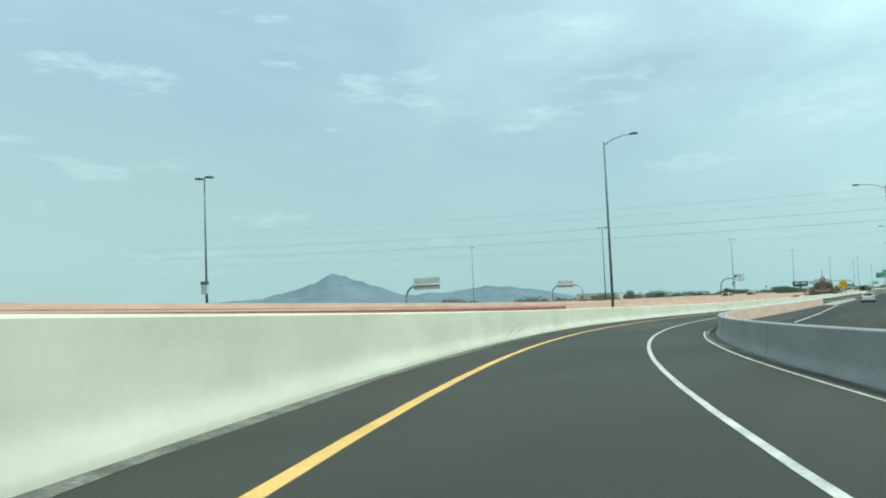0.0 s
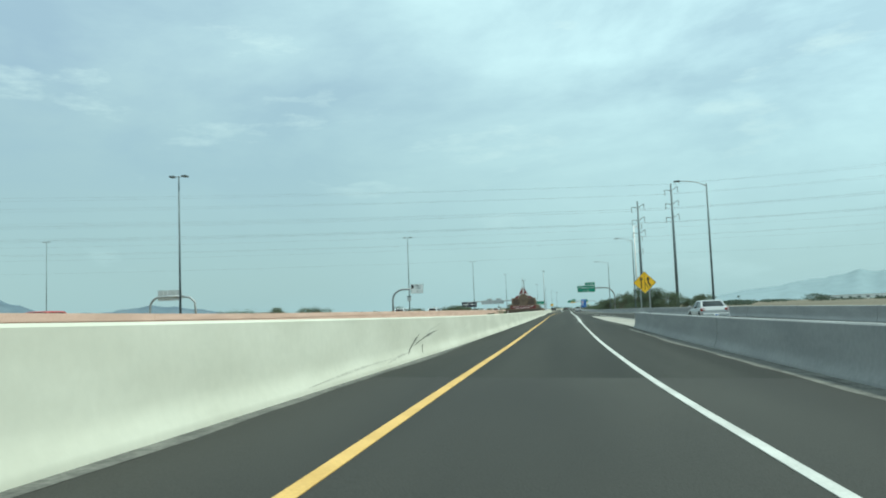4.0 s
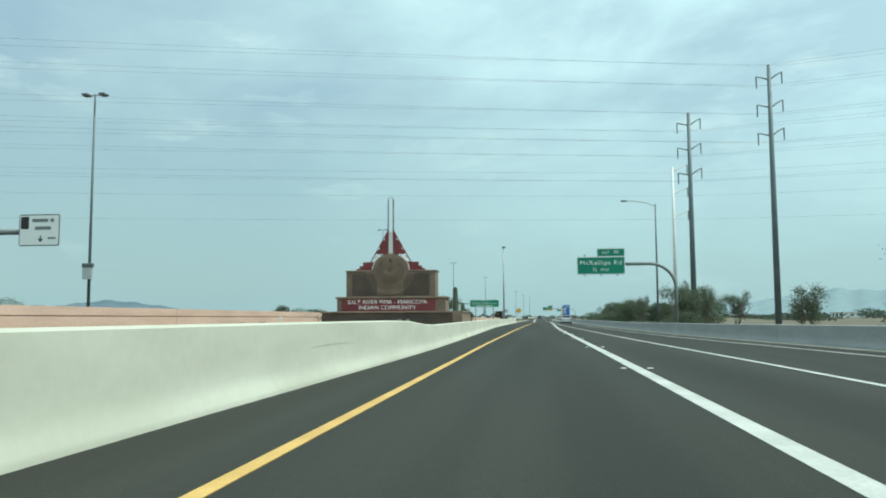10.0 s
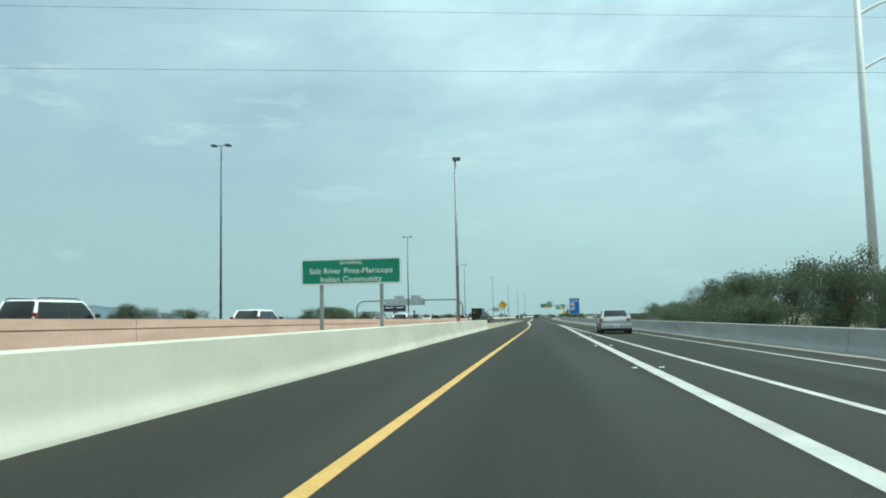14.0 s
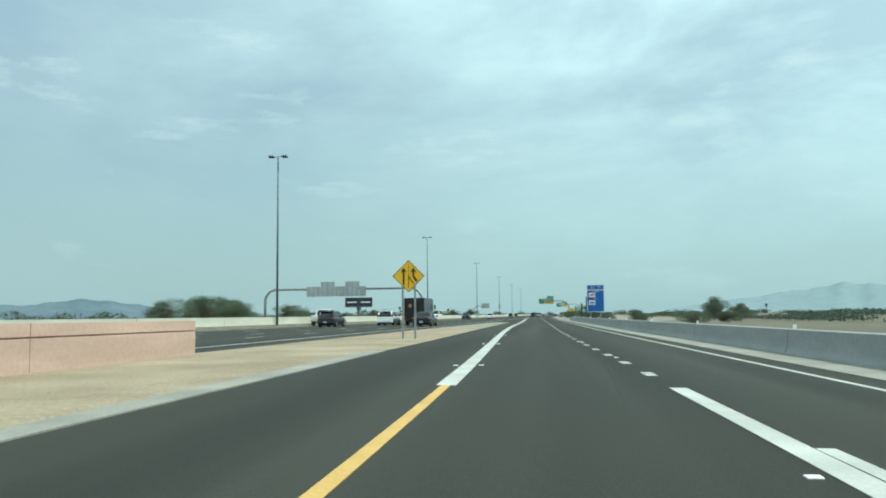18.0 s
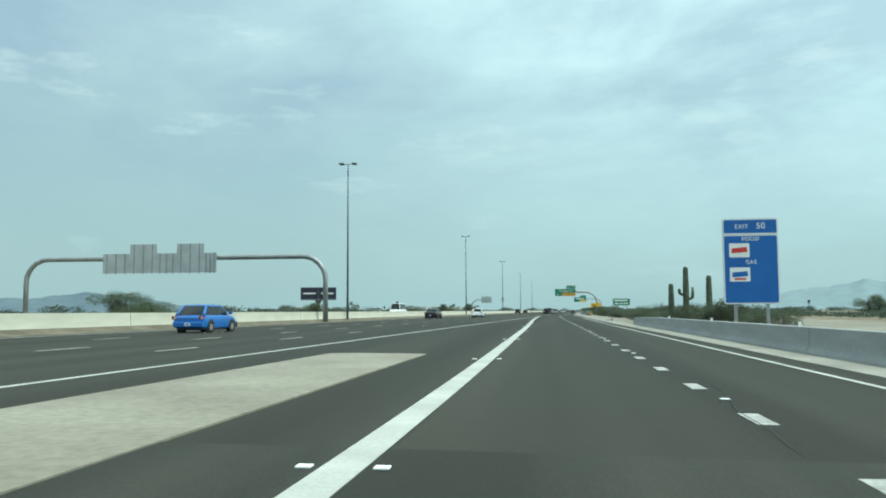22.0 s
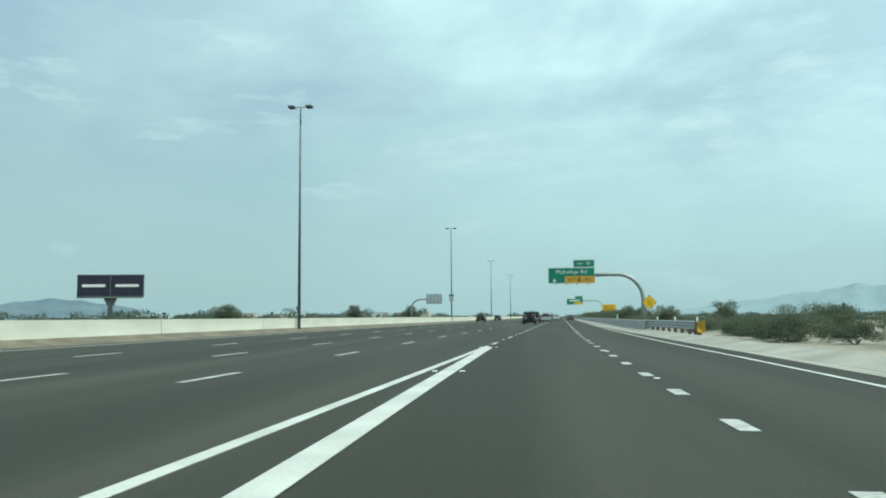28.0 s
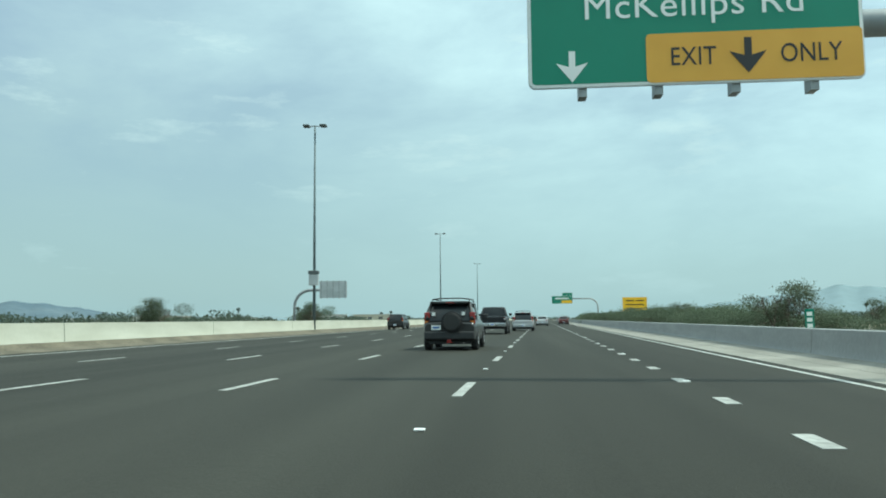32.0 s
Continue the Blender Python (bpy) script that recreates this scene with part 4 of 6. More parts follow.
sign_half_mile()
sign_exit_only()
sign_services()
diamond(-4.85, 414, 2.82, 0.72, "yellow merge sign with two arrows on steel posts", True)
diamond(6.9, 144.5, 2.95, 0.86, "yellow merge sign with two arrows on steel posts", True)
diamond(13.7, 681.5, 2.6, 0.86, "yellow diamond sign with bars of text beside the arm", False)
plain_green(-9.95, -5.6, 328, 2.6, 3.72, "green community boundary sign on two steel posts",
            [(-7.77, 3.52, "ENTERING", 0.2), (-7.77, 3.18, "Salt River Pima-Maricopa", 0.34), (-7.77, 2.82, "Indian Community", 0.34)])
ob, main = plain_green(12.3, 15.5, 616, 1.95, 3.3, "green roadside distance sign on two posts", [])
bars(main, [(12.7, 15.0, 2.9, 0.26), (12.7, 13.4, 2.35, 0.26), (13.7, 14.1, 2.35, 0.26), (14.3, 15.1, 2.35, 0.22)], -0.011, sign_white)
ob, main = plain_green(17.2, 20.6, 785, 1.8, 3.9, "yellow roadside text sign on two posts", [], color=sign_yellow)
bars(main, [(17.7, 18.8, 3.4, 0.14), (19.1, 20.1, 3.4, 0.14), (17.7, 20.1, 2.85, 0.14), (17.9, 19.9, 2.3, 0.14)], -0.011, sign_black)

far = thing("overhead_sign", (0, 970, 0), "green and yellow overhead exit sign far ahead", "road sign")
cantilever(far, 18.0, 33.5, 8.2, 3.2, 0.26)
main = panel(far, 16.8, 24.3, 6.4, 9.2, -0.35, sign_green)
panel(far, 20.6, 24.3, 9.2, 10.4, -0.35, sign_green, "exit_tab")
part("exit_only_panel", prism(rounded(3.8, 1.0, 0.08, 22.2, 7.05), 0.006, -0.37), sign_yellow, main)
bars(main, [(18.0, 23.0, 8.3, 0.6)], -0.363, sign_white)

# signs over the freeway, seen across the walls
sign_grey = material("faded sign ink", (0.16, 0.175, 0.18), (0.21, 0.225, 0.23), 2.0, 0.7)
s2 = thing("lane_sign", (0, 257, -0.22), "white lane sign on a curved grey arm", "road sign")
cantilever(s2, -32.4, -37.1, 7.0, 2.4, 0.22)
main = panel(s2, -32.9, -30.1, 6.0, 8.05, -0.3, sign_white, rim=sign_black)
bars(main, [(-32.0, -30.9, 7.65, 0.22), (-30.75, -30.5, 7.65, 0.22), (-31.8, -30.7, 7.15, 0.22), (-30.9, -30.35, 6.5, 0.12)], -0.311, sign_grey)
part("symbol_panel", prism(rounded(0.55, 0.8, 0.05, -32.5, 7.5), 0.006, -0.317), sign_black, main)
down_arrow(main, -31.4, 6.45, 0.45, -0.317, sign_black)
s4 = thing("sign_gantry", (0, 790, 0), "grey sign back on a curved arm beyond the median", "road sign")
cantilever(s4, -24.5, -30.2, 5.6, 2.4, 0.22)
pan = part("panel", prism(rounded(4.1, 2.5, 0.08, -24.3, 5.65), 0.08, -0.34), aluminium, s4)
for k in range(5):
    part("stiffener", box(-26.1 + 0.9 * k - 0.04, -26.1 + 0.9 * k + 0.04, -0.44, -0.34, 4.3, 7.0), steel, pan)
for sx, sy, w, tag in ((-64.8, 131, 6.0, "grey sign back on a curved steel arm"), (-84, 245, 5.5, "grey sign back on a double arch")):
    s = thing("sign_gantry", (0, sy, 0), tag, "road sign")
    part("panel", prism(rounded(w, 2.3, 0.08, sx, 6.5 if sy < 200 else 7.3), 0.08, 0.25), aluminium, s)
    cantilever(s, sx + w / 2, sx - w / 2 - 1.7, 6.2 if sy < 200 else 7.0, 2.4, 0.24)
    if sy > 200:
        part("column", tube([(sx + w / 2, 0, 7.0), (sx + w / 2 + 2.0, 0, 6.7), (sx + w / 2 + 3.2, 0, 5.6), (sx + w / 2 + 3.6, 0, 0)], 0.24, 12), steel, s, smooth=True)
    for k in range(6):
        part("stiffener", box(sx - w / 2 + 0.3 + k * (w - 0.6) / 5 - 0.04, sx - w / 2 + 0.3 + k * (w - 0.6) / 5 + 0.04, 0.15, 0.25, 5.5 if sy < 200 else 6.3, 7.5 if sy < 200 else 8.3), aluminium, s)


def gantry():
    s = thing("sign_gantry", (0, 545, 0), "curved steel gantry over the far lanes with grey sign backs", "road sign")
    a = [(-56.5, 0, 0), (-56.5, 0, 4.4)] + [(-56.5 + 2.5 * (1 - math.cos(radians(k))), 0, 4.4 + 2.5 * math.sin(radians(k))) for k in range(15, 91, 15)]
    b = [(-22.7, 0, 0), (-22.7, 0, 4.4)] + [(-22.7 - 2.5 * (1 - math.cos(radians(k))), 0, 4.4 + 2.5 * math.sin(radians(k))) for k in range(15, 91, 15)]
    part("frame", tube(a + b[::-1], 0.27, 14), steel, s, smooth=True)
    x = -47.4
    for w, h in ((3.1, 2.1), (3.1, 3.1), (2.2, 2.1), (3.1, 3.1), (1.4, 2.1)):
        pan = part("panel", prism(rounded(w - 0.04, h, 0.05, x + w / 2, 5.3 + h / 2), 0.06, -0.34), aluminium, s)
        for k in range(3):
            part("stiffener", box(x + w * (k + 0.5) / 3 - 0.04, x + w * (k + 0.5) / 3 + 0.04, -0.44, -0.34, 5.2, 5.3 + h), steel, pan)
        x += w


gantry()


def billboard():
    b = thing("billboard", (-76.5, 727, 0), "dark double billboard on a single steel column", "billboard", turn=10)
    part("column", tube([(0, 0, 0), (0, 0, 5.0)], 0.45, 14), steel_dark, b, smooth=True)
    part("bracket", prism([(-1.2, 5.0), (1.2, 5.0), (0.5, 3.6), (-0.5, 3.6)], 0.6, -0.3), steel_dark, b)
    part("frame", box(-6.0, 6.0, -0.15, 0.15, 5.1, 9.3, 0.03), steel_dark, b)
    dark = material("dark billboard print", (0.012, 0.012, 0.030), (0.02, 0.018, 0.045), 0.5, 0.5)
    for x0, x1 in ((-5.85, -0.1), (0.1, 5.85)):
        f = part("poster", box(x0, x1, -0.18, -0.15, 5.4, 9.15), dark, b)
        part("legend_bar", box(x0 + 0.8, x1 - 0.8, -0.19, -0.18, 7.0, 7.5), sign_white, f)
    part("walkway", box(-6.0, 6.0, -0.9, -0.15, 4.95, 5.05), steel_dark, b)


billboard()
mark = thing("mile_marker", (12.1, 701.2, 0), "small green mile marker on a steel post", "road sign")
part("post", box(-0.03, 0.03, 0.0, 0.05, 0, 1.3), steel, mark)
part("plate", prism(rounded(0.3, 0.72, 0.03, 0, 0.95), 0.01, -0.01), sign_green, mark)
bars(mark, [(-0.09, 0.09, 1.14, 0.13), (-0.09, 0.09, 0.94, 0.13), (-0.09, 0.09, 0.74, 0.13)], -0.011, sign_white)

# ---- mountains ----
# Distance haze is painted into both hill colours as pale blue.
hill_far = material("haze blue far mountain", (0.185, 0.248, 0.270), (0.198, 0.262, 0.284), 0.004, 1.0, fine=0.06, fine_scale=0.02)
hill_near = material("haze blue near hill", (0.085, 0.125, 0.155), (0.115, 0.155, 0.18), 0.006, 1.0, fine=0.1, fine_scale=0.03)


def ridge(name, centre, dist, a0, a1, peaks, mat, tag, seed):
    """A mountain range as seen from a centre: compass angles to the right of +y, heights in degrees at given angles."""
    n, rows = 220, 7
    verts, faces = [], []
    for i in range(n):
        a = a0 + (a1 - a0) * i / (n - 1)
        h = float(np.interp(a, [p[0] for p in peaks], [p[1] for p in peaks]))
        h *= 1 + 0.10 * noise.fractal(Vector((a * 0.9, seed, 0)), 1.0, 2.0, 4)
        top = dist * math.tan(radians(max(0.02, h)))
        for j in range(rows):
            f = j / (rows - 1)
            rough = 1 + 0.12 * noise.fractal(Vector((a * 0.7, f * 2, seed)), 1.0, 2.0, 3) * (1 - f) * f * 3
            d = dist - 500 * (1 - f) * rough
            verts.append((centre[0] + d * math.sin(radians(a)), centre[1] + d * math.cos(radians(a)), -3 + (top + 3) * (f ** 1.25) * (1 if j == rows - 1 else rough)))
    for i in range(n - 1):
        for j in range(rows - 1):
            k = i * rows + j
            faces.append((k, k + rows, k + rows + 1, k + 1))
    me = bpy.data.meshes.new(name)
    me.from_pydata(verts, [], faces)
    tagged(part_mesh(name, me, mat, smooth=True), tag, "mountain", kind="structure")


ridge("mountain_left", (10, 30), 4300, -75, -22, [(-75, 0.8), (-60, 1.2), (-50, 0.7), (-44.5, 0.9), (-41.5, 1.7), (-39.6, 2.5), (-38.6, 2.3), (-36.5, 1.5), (-34.5, 0.8), (-31, 0.9), (-28.5, 1.25), (-26, 1.0), (-24, 0.6), (-22, 0.2)], hill_near, "desert peak painted haze blue", 3.1)
ridge("mountain_right", (0, 400), 4400, 9, 80, [(9, 0.2), (12, 0.7), (15, 1.05), (17.5, 1.4), (19.4, 1.6), (20.2, 1.9), (21.5, 1.7), (24, 1.7), (28, 1.9), (35, 2.0), (50, 2.4), (80, 1.2)], hill_far, "mountain range on the horizon painted haze blue", 7.7)
ridge("mountain_low", (-20, 420), 4500, -60, -12, [(-60, 0.5), (-48, 0.9), (-38, 0.6), (-33, 1.0), (-30, 0.7), (-22, 0.4), (-12, 0.1)], hill_far, "low hills on the horizon painted haze blue", 5.2)

# ---- monument ----
stone = material("brown stucco", (0.085, 0.064, 0.053), (0.120, 0.090, 0.075), 1.2, 0.9, bump=0.3, bump_scale=20, fine=0.1, fine_scale=14)
stone_light = material("tan stucco", (0.165, 0.120, 0.090), (0.215, 0.155, 0.118), 1.2, 0.9, bump=0.3, bump_scale=20, fine=0.1, fine_scale=14)
red_panel = material("dark red metal", (0.135, 0.021, 0.026), (0.185, 0.030, 0.036), 1.0, 0.6, fine=0.08, fine_scale=6)
carved = material("carved line", (0.092, 0.066, 0.050), None, rough=0.95)


def monument():
    m = thing("monument", (-7.95, 253.6, -0.12), "brown stucco gateway monument with round emblem and red fins", "monument")
    m.scale = (1.013, 1.013, 0.995)
    low = part("base_wall", box(-3.75, 4.0, -0.85, 4.2, -0.2, 1.47, 0.04), stone, m)
    part("coping", box(-3.82, 4.09, -0.92, 4.26, 1.472, 1.58, 0.03), stone_light, low)
    for k in range(44):
        part("rib", box(-3.6 + k * 0.158, -3.52 + k * 0.158, -0.89, -0.848, 0.05, 1.40), stone, low)
    part("end_pier", box(3.5, 4.05, -0.96, 4.22, -0.2, 1.468, 0.04), stone_light, low)
    band = part("name_band", box(-2.98, 3.12, -0.5, 0.85, 1.582, 2.28, 0.03), stone_light, m)
    part("coping", box(-3.06, 3.20, -0.57, 0.92, 2.282, 2.40, 0.03), stone_light, band)
    face = part("name_panel", box(-2.7, 2.52, -0.535, -0.498, 1.6, 2.25), red_panel, band)
    lettering("SALT RIVER PIMA - MARICOPA", 0.315, -0.14, -0.538, 2.09, sign_white, face)
    lettering("INDIAN COMMUNITY", 0.315, -0.14, -0.538, 1.78, sign_white, face)
    body = part("main_block", box(-2.52, 2.52, -0.25, 0.9, 2.402, 3.80, 0.04), stone_light, m)
    part("coping", box(-2.56, 2.56, -0.29, 0.94, 3.802, 3.90, 0.025), stone_light, body)
    for x0, x1 in ((-2.18, -0.75), (0.75, 2.18)):
        pan = part("ribbed_panel", box(x0, x1, -0.275, -0.248, 2.5, 3.70), stone, body)
        n = 11
        for k in range(n):
            x = x0 + (x1 - x0) * (k + 0.5) / n
            part("rib", box(x - 0.035, x + 0.035, -0.32, -0.274, 2.52, 3.68), stone, pan)
    disc_z = 3.86

    def disc(r, y0, y1, segs=48):
        return prism([(r * math.cos(2 * math.pi * k / segs), disc_z + r * math.sin(2 * math.pi * k / segs)) for k in range(segs)], y1 - y0, y0)

    # the swelling of the block under the emblem
    low_arc = [(1.36 * math.cos(radians(a)), disc_z + 1.36 * math.sin(radians(a))) for a in range(180, 361, 6)]
    part("disc_seat", prism([(u, min(3.79, max(2.41, v))) for u, v in low_arc], 0.06, -0.30), stone_light, m)
    part("disc_rim", disc(0.98, -0.345, 0.3), stone_light, m)
    emblem = part("emblem_disc", disc(0.86, -0.385, -0.30), stone_light, m)
    for r, a0, a1 in ((0.76, 100, 440), (0.69, 118, 420), (0.62, 135, 400), (0.55, 150, 385), (0.48, 165, 372), (0.41, 180, 358), (0.34, 195, 345)):
        bm = bmesh.new()
        pts = [(r * math.cos(a), -0.388, disc_z + r * math.sin(a)) for a in [radians(a0 + (a1 - a0) * k / 40) for k in range(41)]]
        add_tube(bm, pts, 0.013, 5)
        part("carved_ring", bm, carved, emblem)
    for k in range(9):
        a = radians(20 + 17.5 * k)
        turn_by = 0.25 * (1 if k < 4 else -1)
        part("carved_ray", tube([(0.10 * math.cos(a), -0.388, disc_z + 0.10 * math.sin(a)), (0.40 * math.cos(a + turn_by * 0.4), -0.388, disc_z + 0.40 * math.sin(a + turn_by * 0.4)), (0.70 * math.cos(a + turn_by), -0.388, disc_z + 0.70 * math.sin(a + turn_by))], 0.013, 5), carved, emblem)
    part("carved_boss", prism([(0.07 * math.cos(radians(a)), disc_z + 0.07 * math.sin(radians(a))) for a in range(0, 360, 30)], 0.02, -0.40), carved, emblem)
    part("emblem_mark", prism([(-0.06, 4.34), (0.06, 4.34), (0.09, 4.42), (0.05, 4.54), (-0.05, 4.54), (-0.09, 4.42)], 0.02, -0.40), carved, emblem)
    for s in (-1, 1):
        steps = [(0.80, 3.902), (1.92, 3.902), (1.92, 4.0), (1.76, 4.0), (1.76, 4.15), (1.57, 4.15), (1.57, 4.36), (1.06, 4.38), (0.80, 4.45)]
        part("stepped_fin", prism([(s * u, v) for u, v in steps][::s], 0.08, -0.24), red_panel, m)
        fin = [(0.11, 4.72), (0.36, 4.68), (0.48, 4.86), (0.70, 4.80), (0.86, 4.88), (0.76, 5.05), (0.70, 5.02), (0.66, 5.22), (0.13, 6.16), (0.11, 6.16)]
        part("triangle_fin", prism([(s * u, v) for u, v in fin][::s], 0.08, -0.24), red_panel, m)
        part("fin_strut", tube([(s * 0.13, -0.20, 6.2), (s * 1.14, -0.20, 4.36)], 0.028, 6), red_panel, m)
        part("fin_brace", tube([(s * 0.52, -0.20, 4.84), (s * 0.74, -0.20, 4.55)], 0.03, 6), red_panel, m)
        part("fin_plate", prism([(s * u, v) for u, v in ((0.50, 4.70), (0.62, 4.60), (0.72, 4.66), (0.58, 4.82))][::s], 0.02, -0.19), steel_white, m)
        part("fin_plate", prism([(s * u, v) for u, v in ((0.72, 4.70), (0.88, 4.52), (1.02, 4.60), (0.86, 4.80))][::s], 0.02, -0.19), steel_white, m)
        for fx, fz in ((0.36, 5.62), (0.66, 5.08)):
            part("fin_window", prism([(s * fx - 0.055, fz), (s * fx + 0.055, fz), (s * fx, fz + 0.13)], 0.01, -0.255), sign_white, m)
        part("spire", tube([(s * 0.13, -0.20, 4.7), (s * 0.125, -0.20, 7.95)], [0.042, 0.036], 8), steel_white, m)
        for k in range(13):
            part("spire_bead", box(s * 0.145 - 0.035, s * 0.145 + 0.035, -0.26, -0.14, 6.15 + 0.14 * k, 6.225 + 0.14 * k), sign_black, m)
        bm = bmesh.new()
        add_tube(bm, [(s * 1.04 * math.cos(radians(a)), -0.19, disc_z + 1.04 * math.sin(radians(a))) for a in range(2, 62, 5)], 0.06, 8)
        part("arch", bm, steel_white, m, smooth=True)
    part("spire_cap", tube([(0.125 * math.cos(radians(a)), -0.20, 7.95 + 0.12 * math.sin(radians(a))) for a in range(0, 181, 20)], 0.034, 8), steel_white, m, smooth=True)
    part("light_slot", box(-0.095, 0.095, -0.22, -0.17, 4.6, 6.1), steel_white, m)


monument()

# ---- plants ----
leaf_mats = [material("mesquite leaves", (0.074, 0.100, 0.062), (0.130, 0.160, 0.102), 1.8, 0.8, vary=0.15, low=0.3, high=0.7),
             material("dusty shrub leaves", (0.076, 0.096, 0.062), (0.130, 0.150, 0.100), 1.8, 0.85, vary=0.15, low=0.3, high=0.7),
             material("creosote leaves", (0.045, 0.062, 0.034), (0.085, 0.105, 0.060), 1.8, 0.8, vary=0.15, low=0.3, high=0.7),
             # Far leaves carry distance haze in their colour, greyed and bluer.
             material("hazed far tree leaves", (0.066, 0.090, 0.068), (0.108, 0.136, 0.104), 0.3, 0.9, low=0.3, high=0.7)]
for m in leaf_mats:
    # thin leaves let light through
    nt, lt = m.node_tree.nodes, m.node_tree.links
    thin = nt.new("ShaderNodeBsdfTranslucent")
    both = nt.new("ShaderNodeMixShader")
    both.inputs[0].default_value = 0.48
    lt.new(nt["Principled BSDF"].inputs["Base Color"].links[0].from_socket, thin.inputs["Color"])
    lt.new(nt["Principled BSDF"].outputs[0], both.inputs[1])
    lt.new(thin.outputs[0], both.inputs[2])
    lt.new(both.outputs[0], nt["Material Output"].inputs["Surface"])
bark = material("grey brown bark", (0.09, 0.070, 0.050), (0.15, 0.12, 0.09), 4.0, 0.9, bump=0.5, bump_scale=25)
cactus_skin = material("saguaro skin", (0.050, 0.066, 0.038), (0.085, 0.102, 0.060), 3.0, 0.75, fine=0.15, fine_scale=15)


def leaf_mesh(name, lobes, count, size, seed, ragged=0.35):
    """Many small leaf sprays scattered through lobes (x, y, z, rx, ry, rz), denser towards their skins."""
    rng = np.random.default_rng(seed)
    vol = np.array([l[3] * l[4] * l[5] for l in lobes]) ** 0.7
    pick = rng.choice(len(lobes), count, p=vol / vol.sum())
    d = rng.normal(size=(count, 3))
    d /= np.linalg.norm(d, axis=1)[:, None]
    rad = (0.35 + 0.65 * rng.random(count) ** 0.5) * (1 + ragged * np.clip(rng.normal(size=count), -1, 2) * 0.4)
    L = np.array(lobes)[pick]
    c = L[:, :3] + d * L[:, 3:] * rad[:, None]
    c[:, 2] = np.maximum(c[:, 2], 0.03)
    a = rng.normal(size=(count, 3)) + d * 0.6
    a /= np.linalg.norm(a, axis=1)[:, None]
    b = np.cross(a, rng.normal(size=(count, 3)))
    b /= np.linalg.norm(b, axis=1)[:, None] + 1e-9
    s = size * (0.5 + rng.random(count))[:, None]
    v = np.stack([c - a * s, c + b * s * 0.45, c + a * s, c - b * s * 0.45], 1).reshape(-1, 3)
    me = bpy.data.meshes.new(name)
    me.from_pydata(v.tolist(), [], (np.arange(count * 4).reshape(-1, 4)).tolist())
    return me


def limbs(bm, rng, base, way, length, radius, depth):
    tip = Vector(base) + Vector(way) * length
    mid = (Vector(base) + tip) / 2 + Vector(rng.normal(size=3)) * length * 0.08
    add_tube(bm, [base, mid, tip], [radius, radius * 0.8, radius * 0.55], 6, cap=False)
    if depth:
        for _ in range(3):
            w = (Vector(way) + Vector(rng.normal(size=3)) * 0.55 + Vector((0, 0, 0.15))).normalized()
            limbs(bm, rng, tip, w, length * 0.68, radius * 0.55, depth - 1)


def make_plant(kind, seed):
    """A plant at the origin: trunk or stems, and a crown."""
    rng = np.random.default_rng(seed)
    bm = bmesh.new()
    if kind == "tree":
        ob = thing("desert_tree", (0, 0, 0), "spreading green desert tree with an airy crown", "tree")
        for k in range(3):
            a = rng.uniform(0, 6.28)
            limbs(bm, rng, (0.1 * math.cos(a), 0.1 * math.sin(a), -0.1), Vector((0.45 * math.cos(a), 0.45 * math.sin(a), 1)).normalized(), 1.35, 0.13, 3)
        lobes = [(rng.normal() * 1.3, rng.normal() * 1.3, rng.uniform(1.9, 3.9), rng.uniform(0.7, 1.3), rng.uniform(0.7, 1.3), rng.uniform(0.5, 0.95)) for _ in range(13)]
        lobes += [(rng.normal() * 1.4, rng.normal() * 1.4, rng.uniform(0.4, 1.6), 1.0, 1.0, 0.75) for _ in range(10)]
        crown = leaf_mesh("crown", lobes, 26000, 0.054, seed, 0.5)
        mat = leaf_mats[0]
    elif kind == "airy":
        ob = thing("desert_tree", (0, 0, 0), "thin-leaved palo verde with bare upper twigs", "tree")
        for k in range(4):
            a = rng.uniform(0, 6.28)
            limbs(bm, rng, (0.1 * math.cos(a), 0.1 * math.sin(a), -0.1), Vector((0.5 * math.cos(a), 0.5 * math.sin(a), 1)).normalized(), 1.2, 0.09, 4)
        lobes = [(rng.normal() * 1.1, rng.normal() * 1.1, rng.uniform(1.2, 3.6), rng.uniform(0.5, 1.0), rng.uniform(0.5, 1.0), rng.uniform(0.4, 0.8)) for _ in range(11)]
        crown = leaf_mesh("crown", lobes, 8000, 0.062, seed, 0.8)
        mat = leaf_mats[1]
    else:
        ob = thing("shrub", (0, 0, 0), "dense dusty green desert shrub", "shrub")
        for k in range(7):
            a = rng.uniform(0, 6.28)
            limbs(bm, rng, (0.1 * math.cos(a), 0.1 * math.sin(a), -0.05), Vector((math.cos(a), math.sin(a), 1.0)).normalized(), 0.55, 0.03, 2)
        lobes = [(rng.normal() * 0.7, rng.normal() * 0.7, rng.uniform(0.15, 1.1), rng.uniform(0.45, 0.75), rng.uniform(0.45, 0.75), rng.uniform(0.3, 0.5)) for _ in range(16)]
        crown = leaf_mesh("crown", lobes, 18000 if kind == "near" else 11000, 0.040 if kind == "near" else 0.038, seed, 0.45)
        mat = leaf_mats[1] if kind == "shrub" else (leaf_mats[2] if kind == "near" else leaf_mats[0])
    part("trunk", bm, bark, ob, smooth=True)
    part_mesh("crown", crown, mat, ob)
    return ob


PLANTS = {k: [] for k in ("tree", "airy", "shrub", "green", "near")}
for kind, seeds in (("tree", (11, 12, 13)), ("airy", (21, 22)), ("shrub", (31, 32, 33)), ("green", (41, 42)), ("near", (51, 52))):
    for seed in seeds:
        PLANTS[kind].append((make_plant(kind, seed), []))
PLANT_RNG = random.Random(5)
